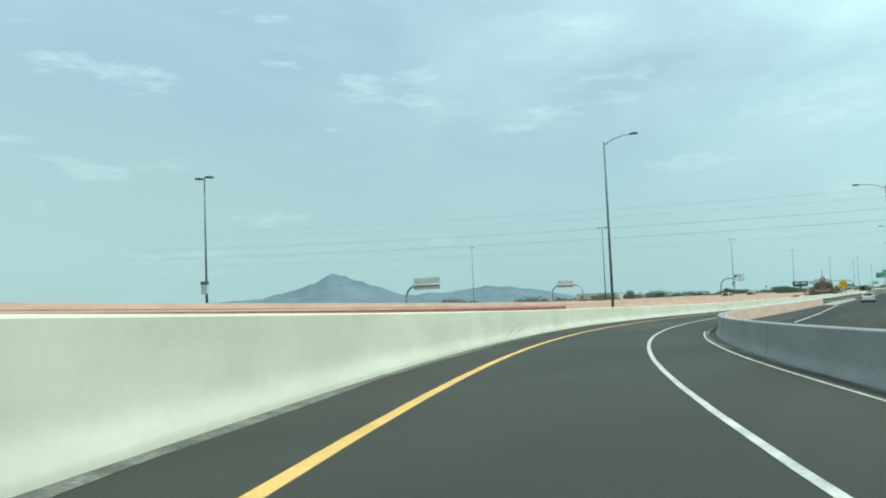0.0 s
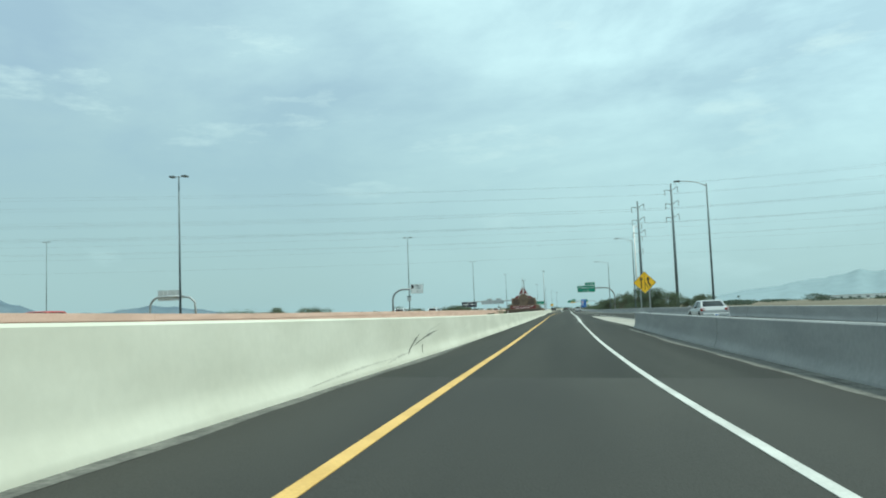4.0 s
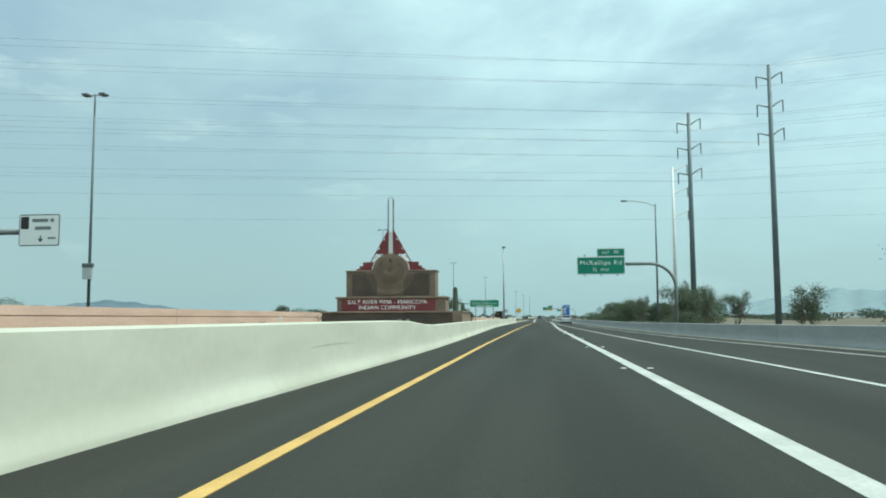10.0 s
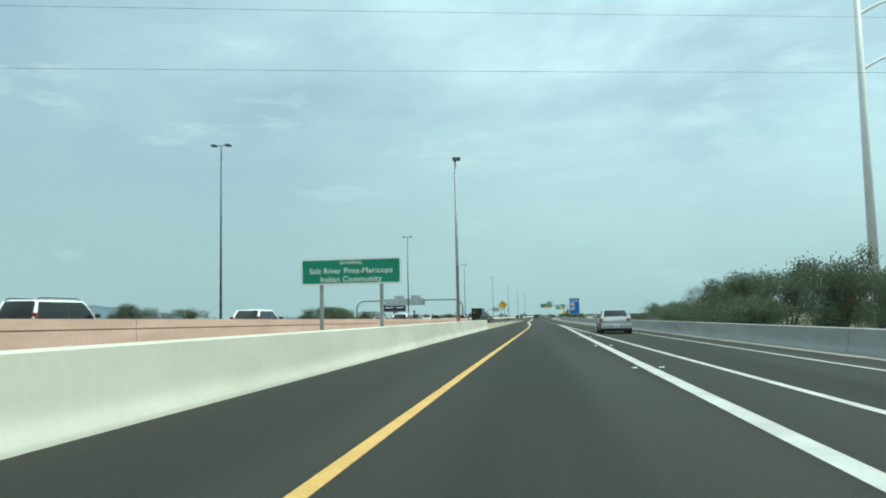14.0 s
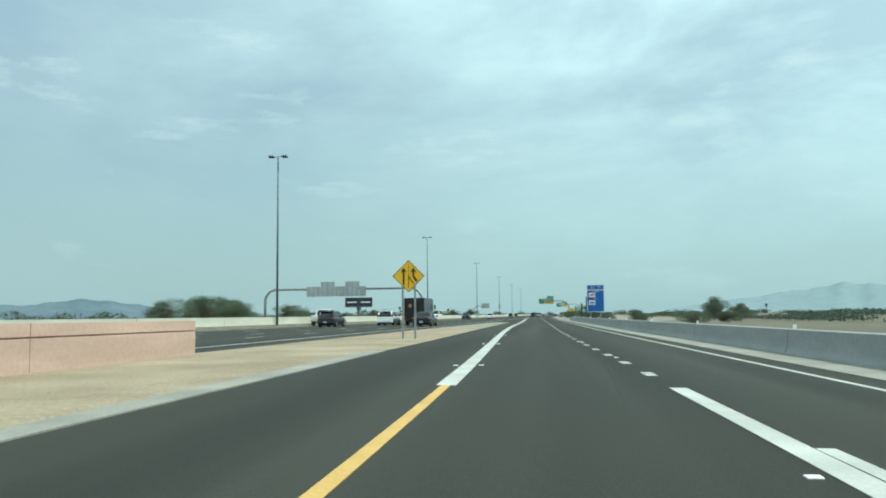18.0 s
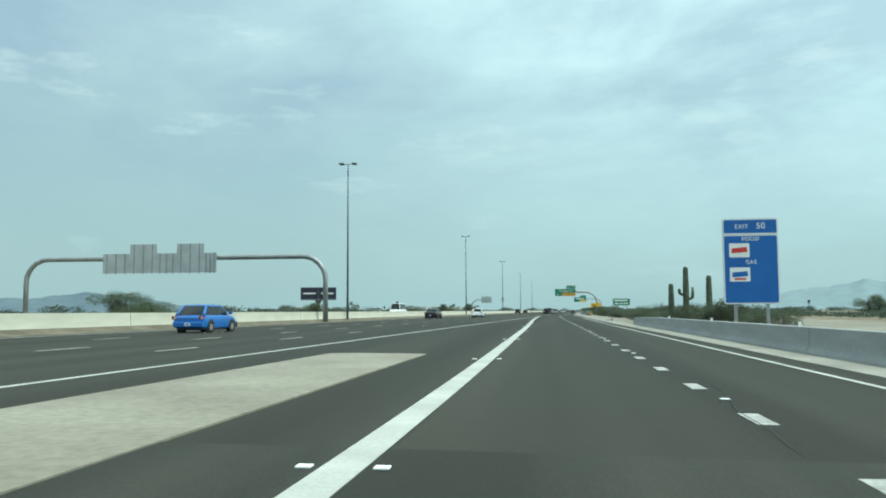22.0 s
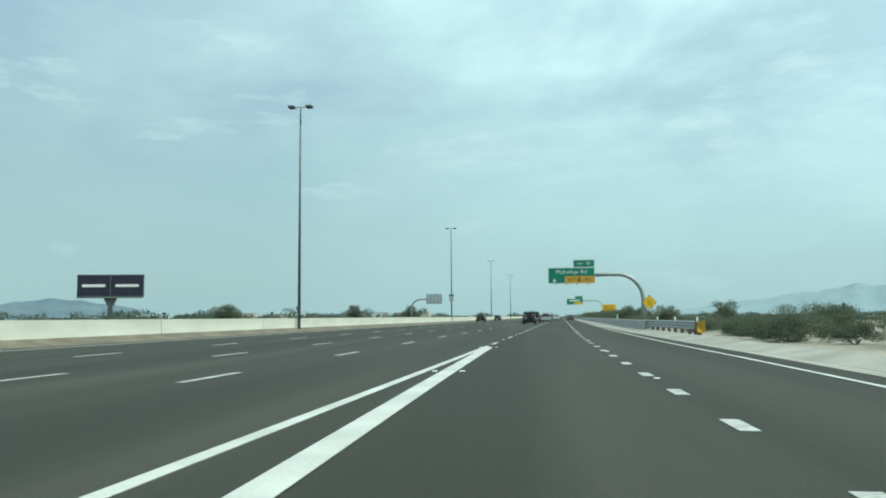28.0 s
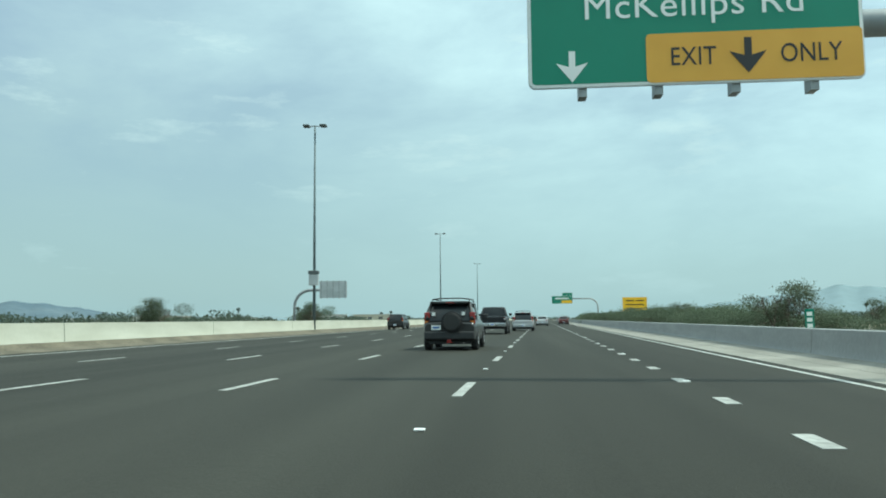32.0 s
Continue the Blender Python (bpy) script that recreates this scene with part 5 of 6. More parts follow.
PLANT_H = {"tree": 4.6, "airy": 4.4, "shrub": 1.6, "green": 1.6, "near": 1.6}


def plant(kind, x, y, high, wide=1.0):
    """Sets a plant of that height; the first of each model is moved, the rest are copies."""
    model, used = PLANTS[kind][PLANT_RNG.randrange(len(PLANTS[kind]))]
    s = high / PLANT_H[kind]
    m = pose(x, y, -0.08, 0, 0, PLANT_RNG.uniform(0, 360)) @ Matrix.Diagonal((s * wide, s * wide, s, 1))
    if used:
        copy_thing(model, m @ Matrix.Diagonal([1 / v for v in model.scale] + [1]))
    else:
        model.matrix_basis = m
        used.append(1)


# beside the ramp, behind the right barrier
for kind, x, y, h, w in [("tree", 16.0, 239, 5.1, 0.95), ("tree", 18.6, 242, 4.7, 1.1), ("tree", 21.2, 244, 4.0, 0.9), ("green", 14.4, 236, 2.4, 1.1), ("green", 25.2, 243, 3.2, 0.9), ("airy", 26.8, 245, 3.4, 0.7),
                         ("tree", 30, 262, 3.4, 1.0), ("airy", 15.4, 257, 3.5, 0.6), ("airy", 13.6, 276, 3.4, 0.55),
                         ("tree", 17.3, 297.5, 5.0, 0.75), ("airy", 17.4, 309.5, 5.8, 0.85), ("green", 15.6, 292, 2.0, 1.1), ("airy", 24.5, 312, 4.6, 0.9),
                         ("tree", 13.6, 333, 3.5, 0.9), ("airy", 16.2, 339.5, 4.8, 0.9), ("tree", 17.8, 335, 3.6, 0.9), ("green", 12.0, 341, 2.3, 1.2), ("tree", 13.4, 346, 4.1, 0.95), ("tree", 12.2, 352, 3.6, 0.85),
                         ("airy", 19.4, 331, 3.6, 0.8), ("tree", 20.8, 346, 3.9, 1.0), ("airy", 17.0, 351, 4.8, 0.9), ("tree", 15.8, 357, 4.0, 1.0), ("airy", 23.6, 338, 4.2, 0.8), ("tree", 24.0, 350, 3.6, 1.0),
                         ("green", 11.6, 362, 2.1, 1.2), ("green", 12.8, 369, 1.8, 1.3), ("tree", 14.4, 378, 2.6, 0.9), ("green", 12.2, 388, 1.5, 1.3), ("tree", 36, 542, 4.4, 1.2),
                         ("shrub", 18, 470, 1.6, 1.2), ("shrub", 24, 480, 1.5, 1.3), ("shrub", 15, 492, 1.4, 1.2), ("tree", 60, 620, 4.0, 1.4), ("green", 40, 700, 3.0, 1.5)]:
    plant(kind, x, y, h, w)
rng = random.Random(8)
for y in np.arange(508, 556, 3.4):
    plant("shrub" if rng.random() < 0.7 else "green", WALL_R(y) + rng.uniform(2.4, 5.0), y, rng.uniform(1.2, 2.0), rng.uniform(0.9, 1.3))
for y in np.arange(556, 640, 3.6):
    plant("shrub" if rng.random() < 0.6 else "green", WALL_R(y) + rng.uniform(3.2, 8.0), y, rng.uniform(0.9, 1.6), rng.uniform(1.0, 1.4))
for y in np.arange(634, 700, 3.2):
    plant("green" if rng.random() < 0.6 else "shrub", WALL_R(y) + rng.uniform(3.0, 7.0), y, rng.uniform(1.0, 1.45), rng.uniform(1.0, 1.4))
plant("tree", 15.2, 699, 2.4, 1.3)
for y in np.arange(700, 900, 4.5):
    plant("green", WALL_R(y) + rng.uniform(3.0, 9), y, rng.uniform(1.45, 2.0) if y < 745 else rng.uniform(1.8, 2.8), rng.uniform(1.1, 1.6))
for x, y, h in ((14.0, 709.7, 3.2), (23.2, 721, 2.6), (13.4, 668, 2.6), (15.8, 655, 2.8), (20.5, 760, 3.2)):
    plant("airy", x, y, h, 0.9)
# among the gravel by the monument
for kind, x, y, h, w in [("shrub", -7.4, 263.5, 1.4, 0.8), ("shrub", -8.4, 267, 1.7, 0.9), ("airy", -8.9, 265.6, 2.9, 0.6), ("near", -8.2, 269.6, 1.8, 0.8), ("near", -9.8, 273, 2.2, 1.0), ("airy", -11.0, 268, 3.4, 0.8), ("near", -7.0, 277.4, 1.9, 0.75), ("airy", -7.6, 274.8, 3.35, 0.85), ("near", -7.3, 275.6, 2.3, 0.85),
                         ("near", -7.6, 282, 2.0, 0.75), ("near", -6.9, 274.2, 1.7, 0.7), ("near", -9.2, 283.6, 2.2, 0.9), ("near", -11.4, 285.5, 2.4, 1.0), ("shrub", -11.8, 262, 1.6, 1.2), ("shrub", -15.0, 249, 1.1, 0.9), ("near", -10.6, 280, 1.8, 0.9)]:
    plant(kind, x, y, h, w)
# over the freeway
for kind, x, y, h, w in [("tree", -57, 514, 5.0, 1.4), ("tree", -60, 522, 5.6, 1.5), ("tree", -58, 530, 5.2, 1.4), ("tree", -61, 507, 4.2, 1.4), ("tree", -62, 540, 4.4, 1.4), ("tree", -58, 568, 4.4, 1.3), ("green", -62, 580, 3.4, 1.5),
                         ("tree", -72, 430, 5.0, 1.6), ("tree", -66, 440, 4.2, 1.4), ("tree", -70, 300, 4.6, 1.5), ("tree", -84, 310, 5.0, 1.5), ("green", -74, 255, 4.0, 1.5), ("tree", -38, 760, 4.0, 1.2), ("tree", -44, 700, 3.6, 1.2), ("tree", -52, 640, 3.6, 1.2), ("tree", -34, 815, 4.6, 1.3)]:
    plant(kind, x, y, h, w)


def saguaro(x, y, high, arms=()):
    ob = thing("saguaro", (x, y, -0.05), "tall ribbed green saguaro cactus", "cactus", "saguaros")

    def column(pts, r):
        bm = bmesh.new()
        n = 24
        rings = []
        for i, p in enumerate(pts):
            f = p[2] / pts[-1][2]
            rr = r * (0.88 + 0.2 * math.sin(math.pi * min(1, f * 1.1))) * (1 if f < 0.95 else math.sqrt(max(0.03, 1 - ((f - 0.95) / 0.05) ** 2)))
            rings.append([bm.verts.new((p[0] + rr * (1 + 0.10 * (k % 2)) * math.cos(2 * math.pi * k / n), p[1] + rr * (1 + 0.10 * (k % 2)) * math.sin(2 * math.pi * k / n), p[2])) for k in range(n)])
        for a, b in zip(rings, rings[1:]):
            for k in range(n):
                bm.faces.new((a[k], a[(k + 1) % n], b[(k + 1) % n], b[k]))
        bm.faces.new(rings[-1])
        return bm

    part("stem", column([(0, 0, high * 0.95 * i / 11) for i in range(12)] + [(0, 0, high * (0.95 + 0.05 * i / 5)) for i in range(1, 6)], 0.16 + 0.02 * high / 4), cactus_skin, ob)
    for side, z, top in arms:
        part("arm", tube([(0, 0, z), (side * 0.3, 0, z), (side * 0.42, 0, z + 0.1), (side * 0.45, 0, z + 0.3), (side * 0.45, 0, top)], [0.08, 0.10, 0.11, 0.11, 0.07], 10), cactus_skin, ob, smooth=True)


for x, y, h, arms in [(8.9, 522, 3.0, ()), (9.75, 521, 4.15, ((1, 1.9, 2.7), (-1, 2.2, 2.6))), (11.2, 520.5, 3.5, ()), (-5.9, 268.6, 3.42, ()), (-9.3, 270.6, 3.45, ()), (-6.3, 278.6, 2.42, ())]:
    saguaro(x, y, h, arms)


def prickly_pear(x, y):
    ob = thing("prickly_pear", (x, y, -0.25), "pale green prickly pear clump in gravel", "cactus")
    pale = material("prickly pear pads", (0.20, 0.25, 0.17), (0.28, 0.33, 0.23), 5.0, 0.8)
    r = random.Random(int(x * 10) + 50)
    for k in range(22):
        bm = bmesh.new()
        bmesh.ops.create_uvsphere(bm, u_segments=10, v_segments=7, radius=1, matrix=pose(r.uniform(-0.6, 0.6), r.uniform(-0.3, 0.3), r.uniform(0.15, 1.15), r.uniform(-30, 30), r.uniform(-40, 40), r.uniform(0, 180)) @ Matrix.Diagonal((0.125, 0.03, 0.165, 1)))
        part("pad", bm, pale, ob, smooth=True)


prickly_pear(-6.2, 252.0)
prickly_pear(-6.8, 251.9)
prickly_pear(-7.5, 251.8)
stake = tagged(part("marker_stake", box(-10.6, -10.52, 242, 242.03, -0.05, 1.2), steel_white), "white plastic marker stake in the gravel", "post")


def tree_line(name, x0, y0, x1, y1, high, count, seed, size=0.5, deep=14):
    """A far belt of trees and scrub."""
    rng = np.random.default_rng(seed)
    n = 90
    lobes = []
    for k in range(n):
        f = rng.random()
        hh = high * rng.uniform(0.35, 1.0) * (0.6 + 0.4 * math.sin(f * 37 + seed))
        lobes.append((x0 + (x1 - x0) * f, y0 + (y1 - y0) * f + rng.uniform(-deep, deep), hh * 0.5, rng.uniform(3, 7), rng.uniform(3, 7), hh * 0.5))
    tagged(part_mesh(name, leaf_mesh(name, lobes, count, size, seed), leaf_mats[3]), "distant belt of trees in haze-paled green", "trees", kind="stuff")


tree_line("far_trees", -420, 330, -120, 900, 5.5, 9000, 2)
tree_line("far_trees", -160, 900, -10, 1330, 5.0, 8000, 3)
tree_line("far_trees", -330, 130, -160, 420, 5.5, 7000, 4)
tree_line("far_trees", 60, 1320, 420, 900, 5.0, 9000, 5)
tree_line("far_trees", 130, 620, 520, 420, 5.0, 13000, 6)
tree_line("far_trees", 105, 330, 330, 430, 3.0, 9000, 12, 0.4)
tree_line("far_trees", 70, 420, 160, 880, 2.4, 8000, 7)
tree_line("far_trees", -20, 1345, 60, 1345, 4.5, 3000, 9)
tree_line("far_scrub", 34, 420, 60, 860, 1.5, 24000, 8, 0.2)
tree_line("far_scrub", -75, 560, -50, 1200, 3.0, 8000, 10, 0.4)


# far low buildings on the horizon
def shed(x, y, w, d, h, tag, mat):
    ob = thing("far_building", (x, y, -0.6), tag, "building")
    part("wall", box(-w / 2, w / 2, -d / 2, d / 2, 0, h), mat, ob)
    part("roof", box(-w / 2 - 0.4, w / 2 + 0.4, -d / 2 - 0.4, d / 2 + 0.4, h + 0.004, h + 0.5), aluminium, ob)
    for k in range(int(w / 8)):
        part("window", box(-w / 2 + 3 + 8 * k, -w / 2 + 6 + 8 * k, -d / 2 - 0.03, -d / 2, h * 0.4, h * 0.75), steel_dark, ob)


shed(272, 905, 62, 14, 4.2, "low white farm building on the horizon", steel_white)
shed(610, 560, 30, 12, 3.4, "low white farm building on the horizon", steel_white)
shed(-190, 560, 30, 16, 6.0, "low pale commercial building beyond the freeway", concrete_white)

# ---- guardrail ----
wood = material("dark treated post", (0.085, 0.072, 0.056), (0.13, 0.108, 0.084), 4.0, 0.9, bump=0.3)
rail = thing("guardrail", (0, 0, 0), "galvanised guardrail with dark posts and striped end marker", "guardrail")
W_RAIL = [(0.0, 0.36), (0.05, 0.40), (0.05, 0.45), (0.0, 0.50), (0.0, 0.53), (0.05, 0.57), (0.05, 0.62), (0.0, 0.67), (0.0, 0.70), (0.05, 0.74), (0.05, 0.79), (0.0, 0.84),
          (-0.015, 0.84), (0.035, 0.79), (0.035, 0.74), (-0.015, 0.70), (-0.015, 0.67), (0.035, 0.62), (0.035, 0.57), (-0.015, 0.53), (-0.015, 0.50), (0.035, 0.45), (0.035, 0.40), (-0.015, 0.36)]
RAIL = shifted(WALL_R, 0.0)
RAIL.xs = RAIL.xs + np.interp(RAIL.ys, [631, 648], [0.95, 0.1])
part_mesh("rail", sweep([(-u, v) for u, v in W_RAIL], RAIL, 632.3, 649.0, 1.5), steel, rail)
for k in range(9):
    y = 632.4 + 1.95 * k
    z = lay(RAIL(y), y)
    part("post", box(RAIL(y) + 0.06, RAIL(y) + 0.24, y - 0.08, y + 0.08, z - 0.1, z + 0.80), wood, rail)
    part("offset_block", box(RAIL(y) + 0.012, RAIL(y) + 0.058, y - 0.07, y + 0.07, z + 0.42, z + 0.80), wood, rail)
    if k % 3 == 0:
        part("reflector", box(RAIL(y) + 0.10, RAIL(y) + 0.20, y - 0.02, y + 0.02, z + 0.80, z + 1.06), sign_white, rail)
ground_z = lay(RAIL(632), 632)
part("end_shoe", box(RAIL(632) - 0.10, RAIL(632) + 0.22, 632.02, 632.28, ground_z - 0.1, ground_z + 0.50, 0.03), wood, rail)
board = part("end_marker", box(RAIL(632) + 0.02, RAIL(632) + 0.44, 631.9, 631.93, ground_z + 0.22, ground_z + 0.80), sign_yellow, rail)
part("marker_post", box(RAIL(632) + 0.20, RAIL(632) + 0.26, 631.935, 631.98, ground_z - 0.1, ground_z + 0.78), steel, rail)
for k in range(4):
    x0, z0 = RAIL(632) + 0.025, ground_z + 0.23 + 0.15 * k
    part("stripe", prism([(x0, min(ground_z + 0.79, z0 + 0.30)), (x0 + 0.41, z0), (x0 + 0.41, z0 + 0.075), (x0, min(ground_z + 0.795, z0 + 0.375))], 0.004, 631.893), sign_black, board)


# palms far beyond the freeway
def palm_tree(x, y, high):
    ob = thing("palm_tree", (x, y, -0.9), "tall thin fan palm on the far horizon", "tree", "far palms")
    part("trunk", tube([(0, 0, -0.2), (0.1, 0, high * 0.5), (0, 0, high)], [0.28, 0.2, 0.17], 7), bark, ob, smooth=True)
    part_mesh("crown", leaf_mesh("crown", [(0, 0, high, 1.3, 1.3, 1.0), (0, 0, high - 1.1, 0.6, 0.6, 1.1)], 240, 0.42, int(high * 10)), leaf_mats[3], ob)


for k in range(9):
    r = random.Random(70 + k)
    a, d = radians(r.choice((-1, -1, -1, 1)) * r.uniform(6, 36)), r.uniform(420, 760)
    palm_tree(3 + d * math.sin(a), 690 + d * math.cos(a), r.uniform(6.0, 10.5))
for k in range(9):
    r = random.Random(170 + k)
    d = r.uniform(500, 800)
    a = radians(-r.uniform(8, 30))
    shed(d * math.sin(a), 640 + d * math.cos(a), r.uniform(14, 40), 12, r.uniform(3.5, 6.0), "low pale building far beyond the freeway", concrete_white if k % 2 else steel_white)


# trees far ahead
tree_line("far_trees", -330, 1330, -40, 1372, 5.5, 2600, 301, 0.7, 20)
tree_line("far_trees", 60, 1372, 330, 1330, 5.0, 2600, 302, 0.7, 20)
tree_line("far_trees", -400, 960, -110, 1130, 9.0, 6000, 303, 0.7, 20)

# ---- vehicles ----
glass_dark = material("tinted car glass", (0.012, 0.014, 0.016), None, rough=0.08, spec=0.35)
trim_black = material("black plastic trim", (0.022, 0.022, 0.023), (0.032, 0.032, 0.033), 6.0, 0.6)
lamp_red = material("red tail lamp", (0.24, 0.012, 0.010), None, rough=0.2, coat=0.5)
lamp_amber = material("amber lamp", (0.65, 0.20, 0.03), None, rough=0.2)
lamp_clear = material("clear lamp", (0.55, 0.56, 0.55), None, rough=0.15)
alloy = material("alloy wheel", (0.42, 0.42, 0.43), (0.50, 0.50, 0.51), 3.0, 0.35, metal=0.8)
chrome = material("chrome", (0.65, 0.65, 0.66), None, rough=0.15, metal=1.0)


def paint(name, c):
    return material(name, c, tuple(min(1, v * 1.12) for v in c), 0.8, 0.4, metal=0.0, coat=0.45, spec=0.3, fine=0.03, fine_scale=20)


def loft(sections, mat_name=None):
    """Closed cross-sections (lists of x, y, z) joined in order."""
    bm = bmesh.new()
    rings = [[bm.verts.new(p) for p in s] for s in sections]
    n = len(rings[0])
    for a, b in zip(rings, rings[1:]):
        for k in range(n):
            bm.faces.new((a[k], a[(k + 1) % n], b[(k + 1) % n], b[k]))
    bm.faces.new(rings[0])
    bm.faces.new(rings[-1][::-1])
    bmesh.ops.recalc_face_normals(bm, faces=bm.faces)
    return bm


def hull(stations, low, half):
    """The painted body: stations (y, top, width factor, bottom lift)."""
    out = []
    # ease the outline between the given stations
    raw = np.array(stations)
    ys = np.linspace(raw[0, 0], raw[-1, 0], 41)
    cols = [np.interp(ys, raw[:, 0], raw[:, c]) for c in (1, 2, 3)]
    for c in cols:
        c[1:-1] = (c[:-2] + 2 * c[1:-1] + c[2:]) / 4
        c[2:-2] = (c[:-4] + c[1:-3] + 2 * c[2:-2] + c[3:-1] + c[4:]) / 6
    for y, top, f, lift in zip(ys, *cols):
        w = half * f
        z0 = low + lift
        mid = z0 + (top - z0) * 0.5
        half_ring = [(w * 0.55, z0), (w * 0.90, z0 + 0.02), (w * 0.965, z0 + 0.08), (w * 0.985, z0 + 0.2), (w, mid), (w * 0.995, mid + (top - mid) * 0.5), (w * 0.975, top - 0.09), (w * 0.945, top - 0.04), (w * 0.90, top - 0.012), (w * 0.82, top), (w * 0.4, top + 0.02)]
        out.append([(x, y, z) for x, z in half_ring] + [(-x, y, z) for x, z in half_ring[::-1]])
    return loft(out)


def wheel_part(parent, x, y, r, width, side):
    bm = bmesh.new()
    n = 28
    prof = [(-width / 2, r * 0.62), (-width / 2, r * 0.9), (-width / 2 + 0.03, r * 0.98), (-width / 4, r), (width / 4, r), (width / 2 - 0.03, r * 0.98), (width / 2, r * 0.9), (width / 2, r * 0.62)]
    rings = [[bm.verts.new((x + u, y + v * math.cos(2 * math.pi * k / n), r + v * math.sin(2 * math.pi * k / n))) for k in range(n)] for u, v in prof]
    for a, b in zip(rings, rings[1:] + rings[:1]):
        for k in range(n):
            bm.faces.new((a[k], a[(k + 1) % n], b[(k + 1) % n], b[k]))
    bmesh.ops.recalc_face_normals(bm, faces=bm.faces)
    w = part("wheel", bm, rubber, parent, smooth=True)
    bm = bmesh.new()
    bmesh.ops.create_cone(bm, cap_ends=True, segments=24, radius1=r * 0.63, radius2=r * 0.58, depth=width * 0.7, matrix=pose(x + side * width * 0.08, y, r, 0, 90 * side, 0))
    for k in range(5):
        a = 2 * math.pi * k / 5
        bmesh.ops.create_cube(bm, size=1, matrix=pose(x + side * (width * 0.45), y, r) @ Matrix.Rotation(a, 4, "X") @ Matrix.Translation((0, 0, r * 0.33)) @ Matrix.Diagonal((0.03, r * 0.16, r * 0.5, 1)))
    part("rim", bm, alloy, w)


def vehicle(name, place, turn, tag, category, color, L=4.5, W=1.8, H=1.6, low=0.24, belt=0.98, hood=0.95, tail=0.98, r=0.34,
            cabin=(0.05, 0.35, 2.5, 3.3), style="suv", extras=()):
    """A road vehicle that faces +y: cabin gives, from the tail, rear base, rear top, front top and front base of the glass."""
    ob = thing(name, (place[0], place[1], place[2] + lay(place[0], place[1])), tag, category, "traffic", turn=turn)
    h = W / 2
    y0 = -L / 2
    if style == "pickup":
        bed = cabin[0]
        st = [(y0, tail - 0.05, 0.95, 0.16), (y0 + 0.08, tail, 1.0, 0.06), (y0 + bed - 0.02, tail, 1.0, 0.0), (y0 + bed, belt, 1.0, 0.0), (y0 + cabin[3], belt, 1.0, 0.0), (y0 + cabin[3] + 0.35, hood, 0.99, 0.0), (y0 + L - 0.25, hood - 0.06, 0.97, 0.03), (y0 + L, hood - 0.28, 0.90, 0.14)]
    else:
        st = [(y0, min(tail, belt) - 0.16, 0.93, 0.16), (y0 + 0.10, tail - 0.02, 0.985, 0.06), (y0 + max(0.2, cabin[0]), tail if cabin[0] > 0.5 else belt, 1.0, 0.0), (y0 + L * 0.5, belt, 1.0, 0.0), (y0 + cabin[3], belt - 0.02, 1.0, 0.0), (y0 + cabin[3] + 0.3, hood, 0.99, 0.0), (y0 + L - 0.28, hood - 0.10, 0.96, 0.03), (y0 + L, hood - 0.34, 0.86, 0.14)]
    body = part("body", hull(st, low, h), color, ob, smooth=True)
    body.data.set_sharp_from_angle(angle=radians(32))
    # cabin
    ca, cb, cc, cd = (y0 + v for v in cabin)
    hb, ht = h * 0.90, h * 0.74
    rings = []
    def house(f):
        """Rear end, front end and half width of the cabin at a share of its height."""
        return ca + (cb - ca) * f ** 1.25, cd + (cc - cd) * f ** 1.15, hb + (ht - hb) * f ** 1.5

    for f in (0.0, 0.25, 0.5, 0.75, 0.9, 1.0):
        a, d, w = house(f)
        z = belt - 0.05 + (H - 0.06 - belt + 0.05) * f
        rings.append([(w, a + 0.12, z), (w * 0.82, a, z), (-w * 0.82, a, z), (-w, a + 0.12, z), (-w, d - 0.2, z), (-w * 0.80, d, z), (w * 0.80, d, z), (w, d - 0.2, z)])
    cabin_ob = part("window_glass", loft(rings), glass_dark, ob, smooth=True)
    cabin_ob.data.set_sharp_from_angle(angle=radians(40))
    roof = []
    for z, out, end in ((H - 0.10, 1.05, 0.0), (H - 0.05, 1.03, 0.03), (H - 0.02, 0.95, 0.10), (H - 0.005, 0.80, 0.24), (H + 0.004, 0.5, 0.5)):
        x, ya, yb = ht * out, cb + end - 0.02, cc - end * 1.2 + 0.02
        roof.append([(x, ya + 0.12, z), (x * 0.86, ya, z), (-x * 0.86, ya, z), (-x, ya + 0.12, z), (-x, yb - 0.15, z), (-x * 0.84, yb, z), (x * 0.84, yb, z), (x, yb - 0.15, z)])
    top = part("roof", loft(roof), color, ob, smooth=True)
    top.data.set_sharp_from_angle(angle=radians(50))
    for s in (-1, 1):
        rear, front, mid = [], [], []
        for f in (0.0, 0.25, 0.5, 0.75, 1.0):
            a, d, w = house(f)
            z = belt - 0.05 + (H - 0.06 - belt + 0.05) * f
            rear.append((s * w * 0.95, a + 0.07, z))
            front.append((s * w * 0.93, d - 0.09, z))
            mid.append((s * w * 0.985, ca + (cd - ca) * 0.52, z))
        part("pillar", tube(rear, [0.10, 0.09, 0.08, 0.07, 0.06], 8), color, ob, smooth=True)
        part("pillar", tube(front, 0.05, 8), color, ob, smooth=True)
        part("pillar", tube(mid, 0.035, 6), trim_black, ob)
        part("mirror", box(s * (h + 0.10) - 0.11, s * (h + 0.10) + 0.11, cd - 0.35, cd - 0.22, belt + 0.02, belt + 0.19, 0.03), trim_black if style != "sedan" else color, ob)
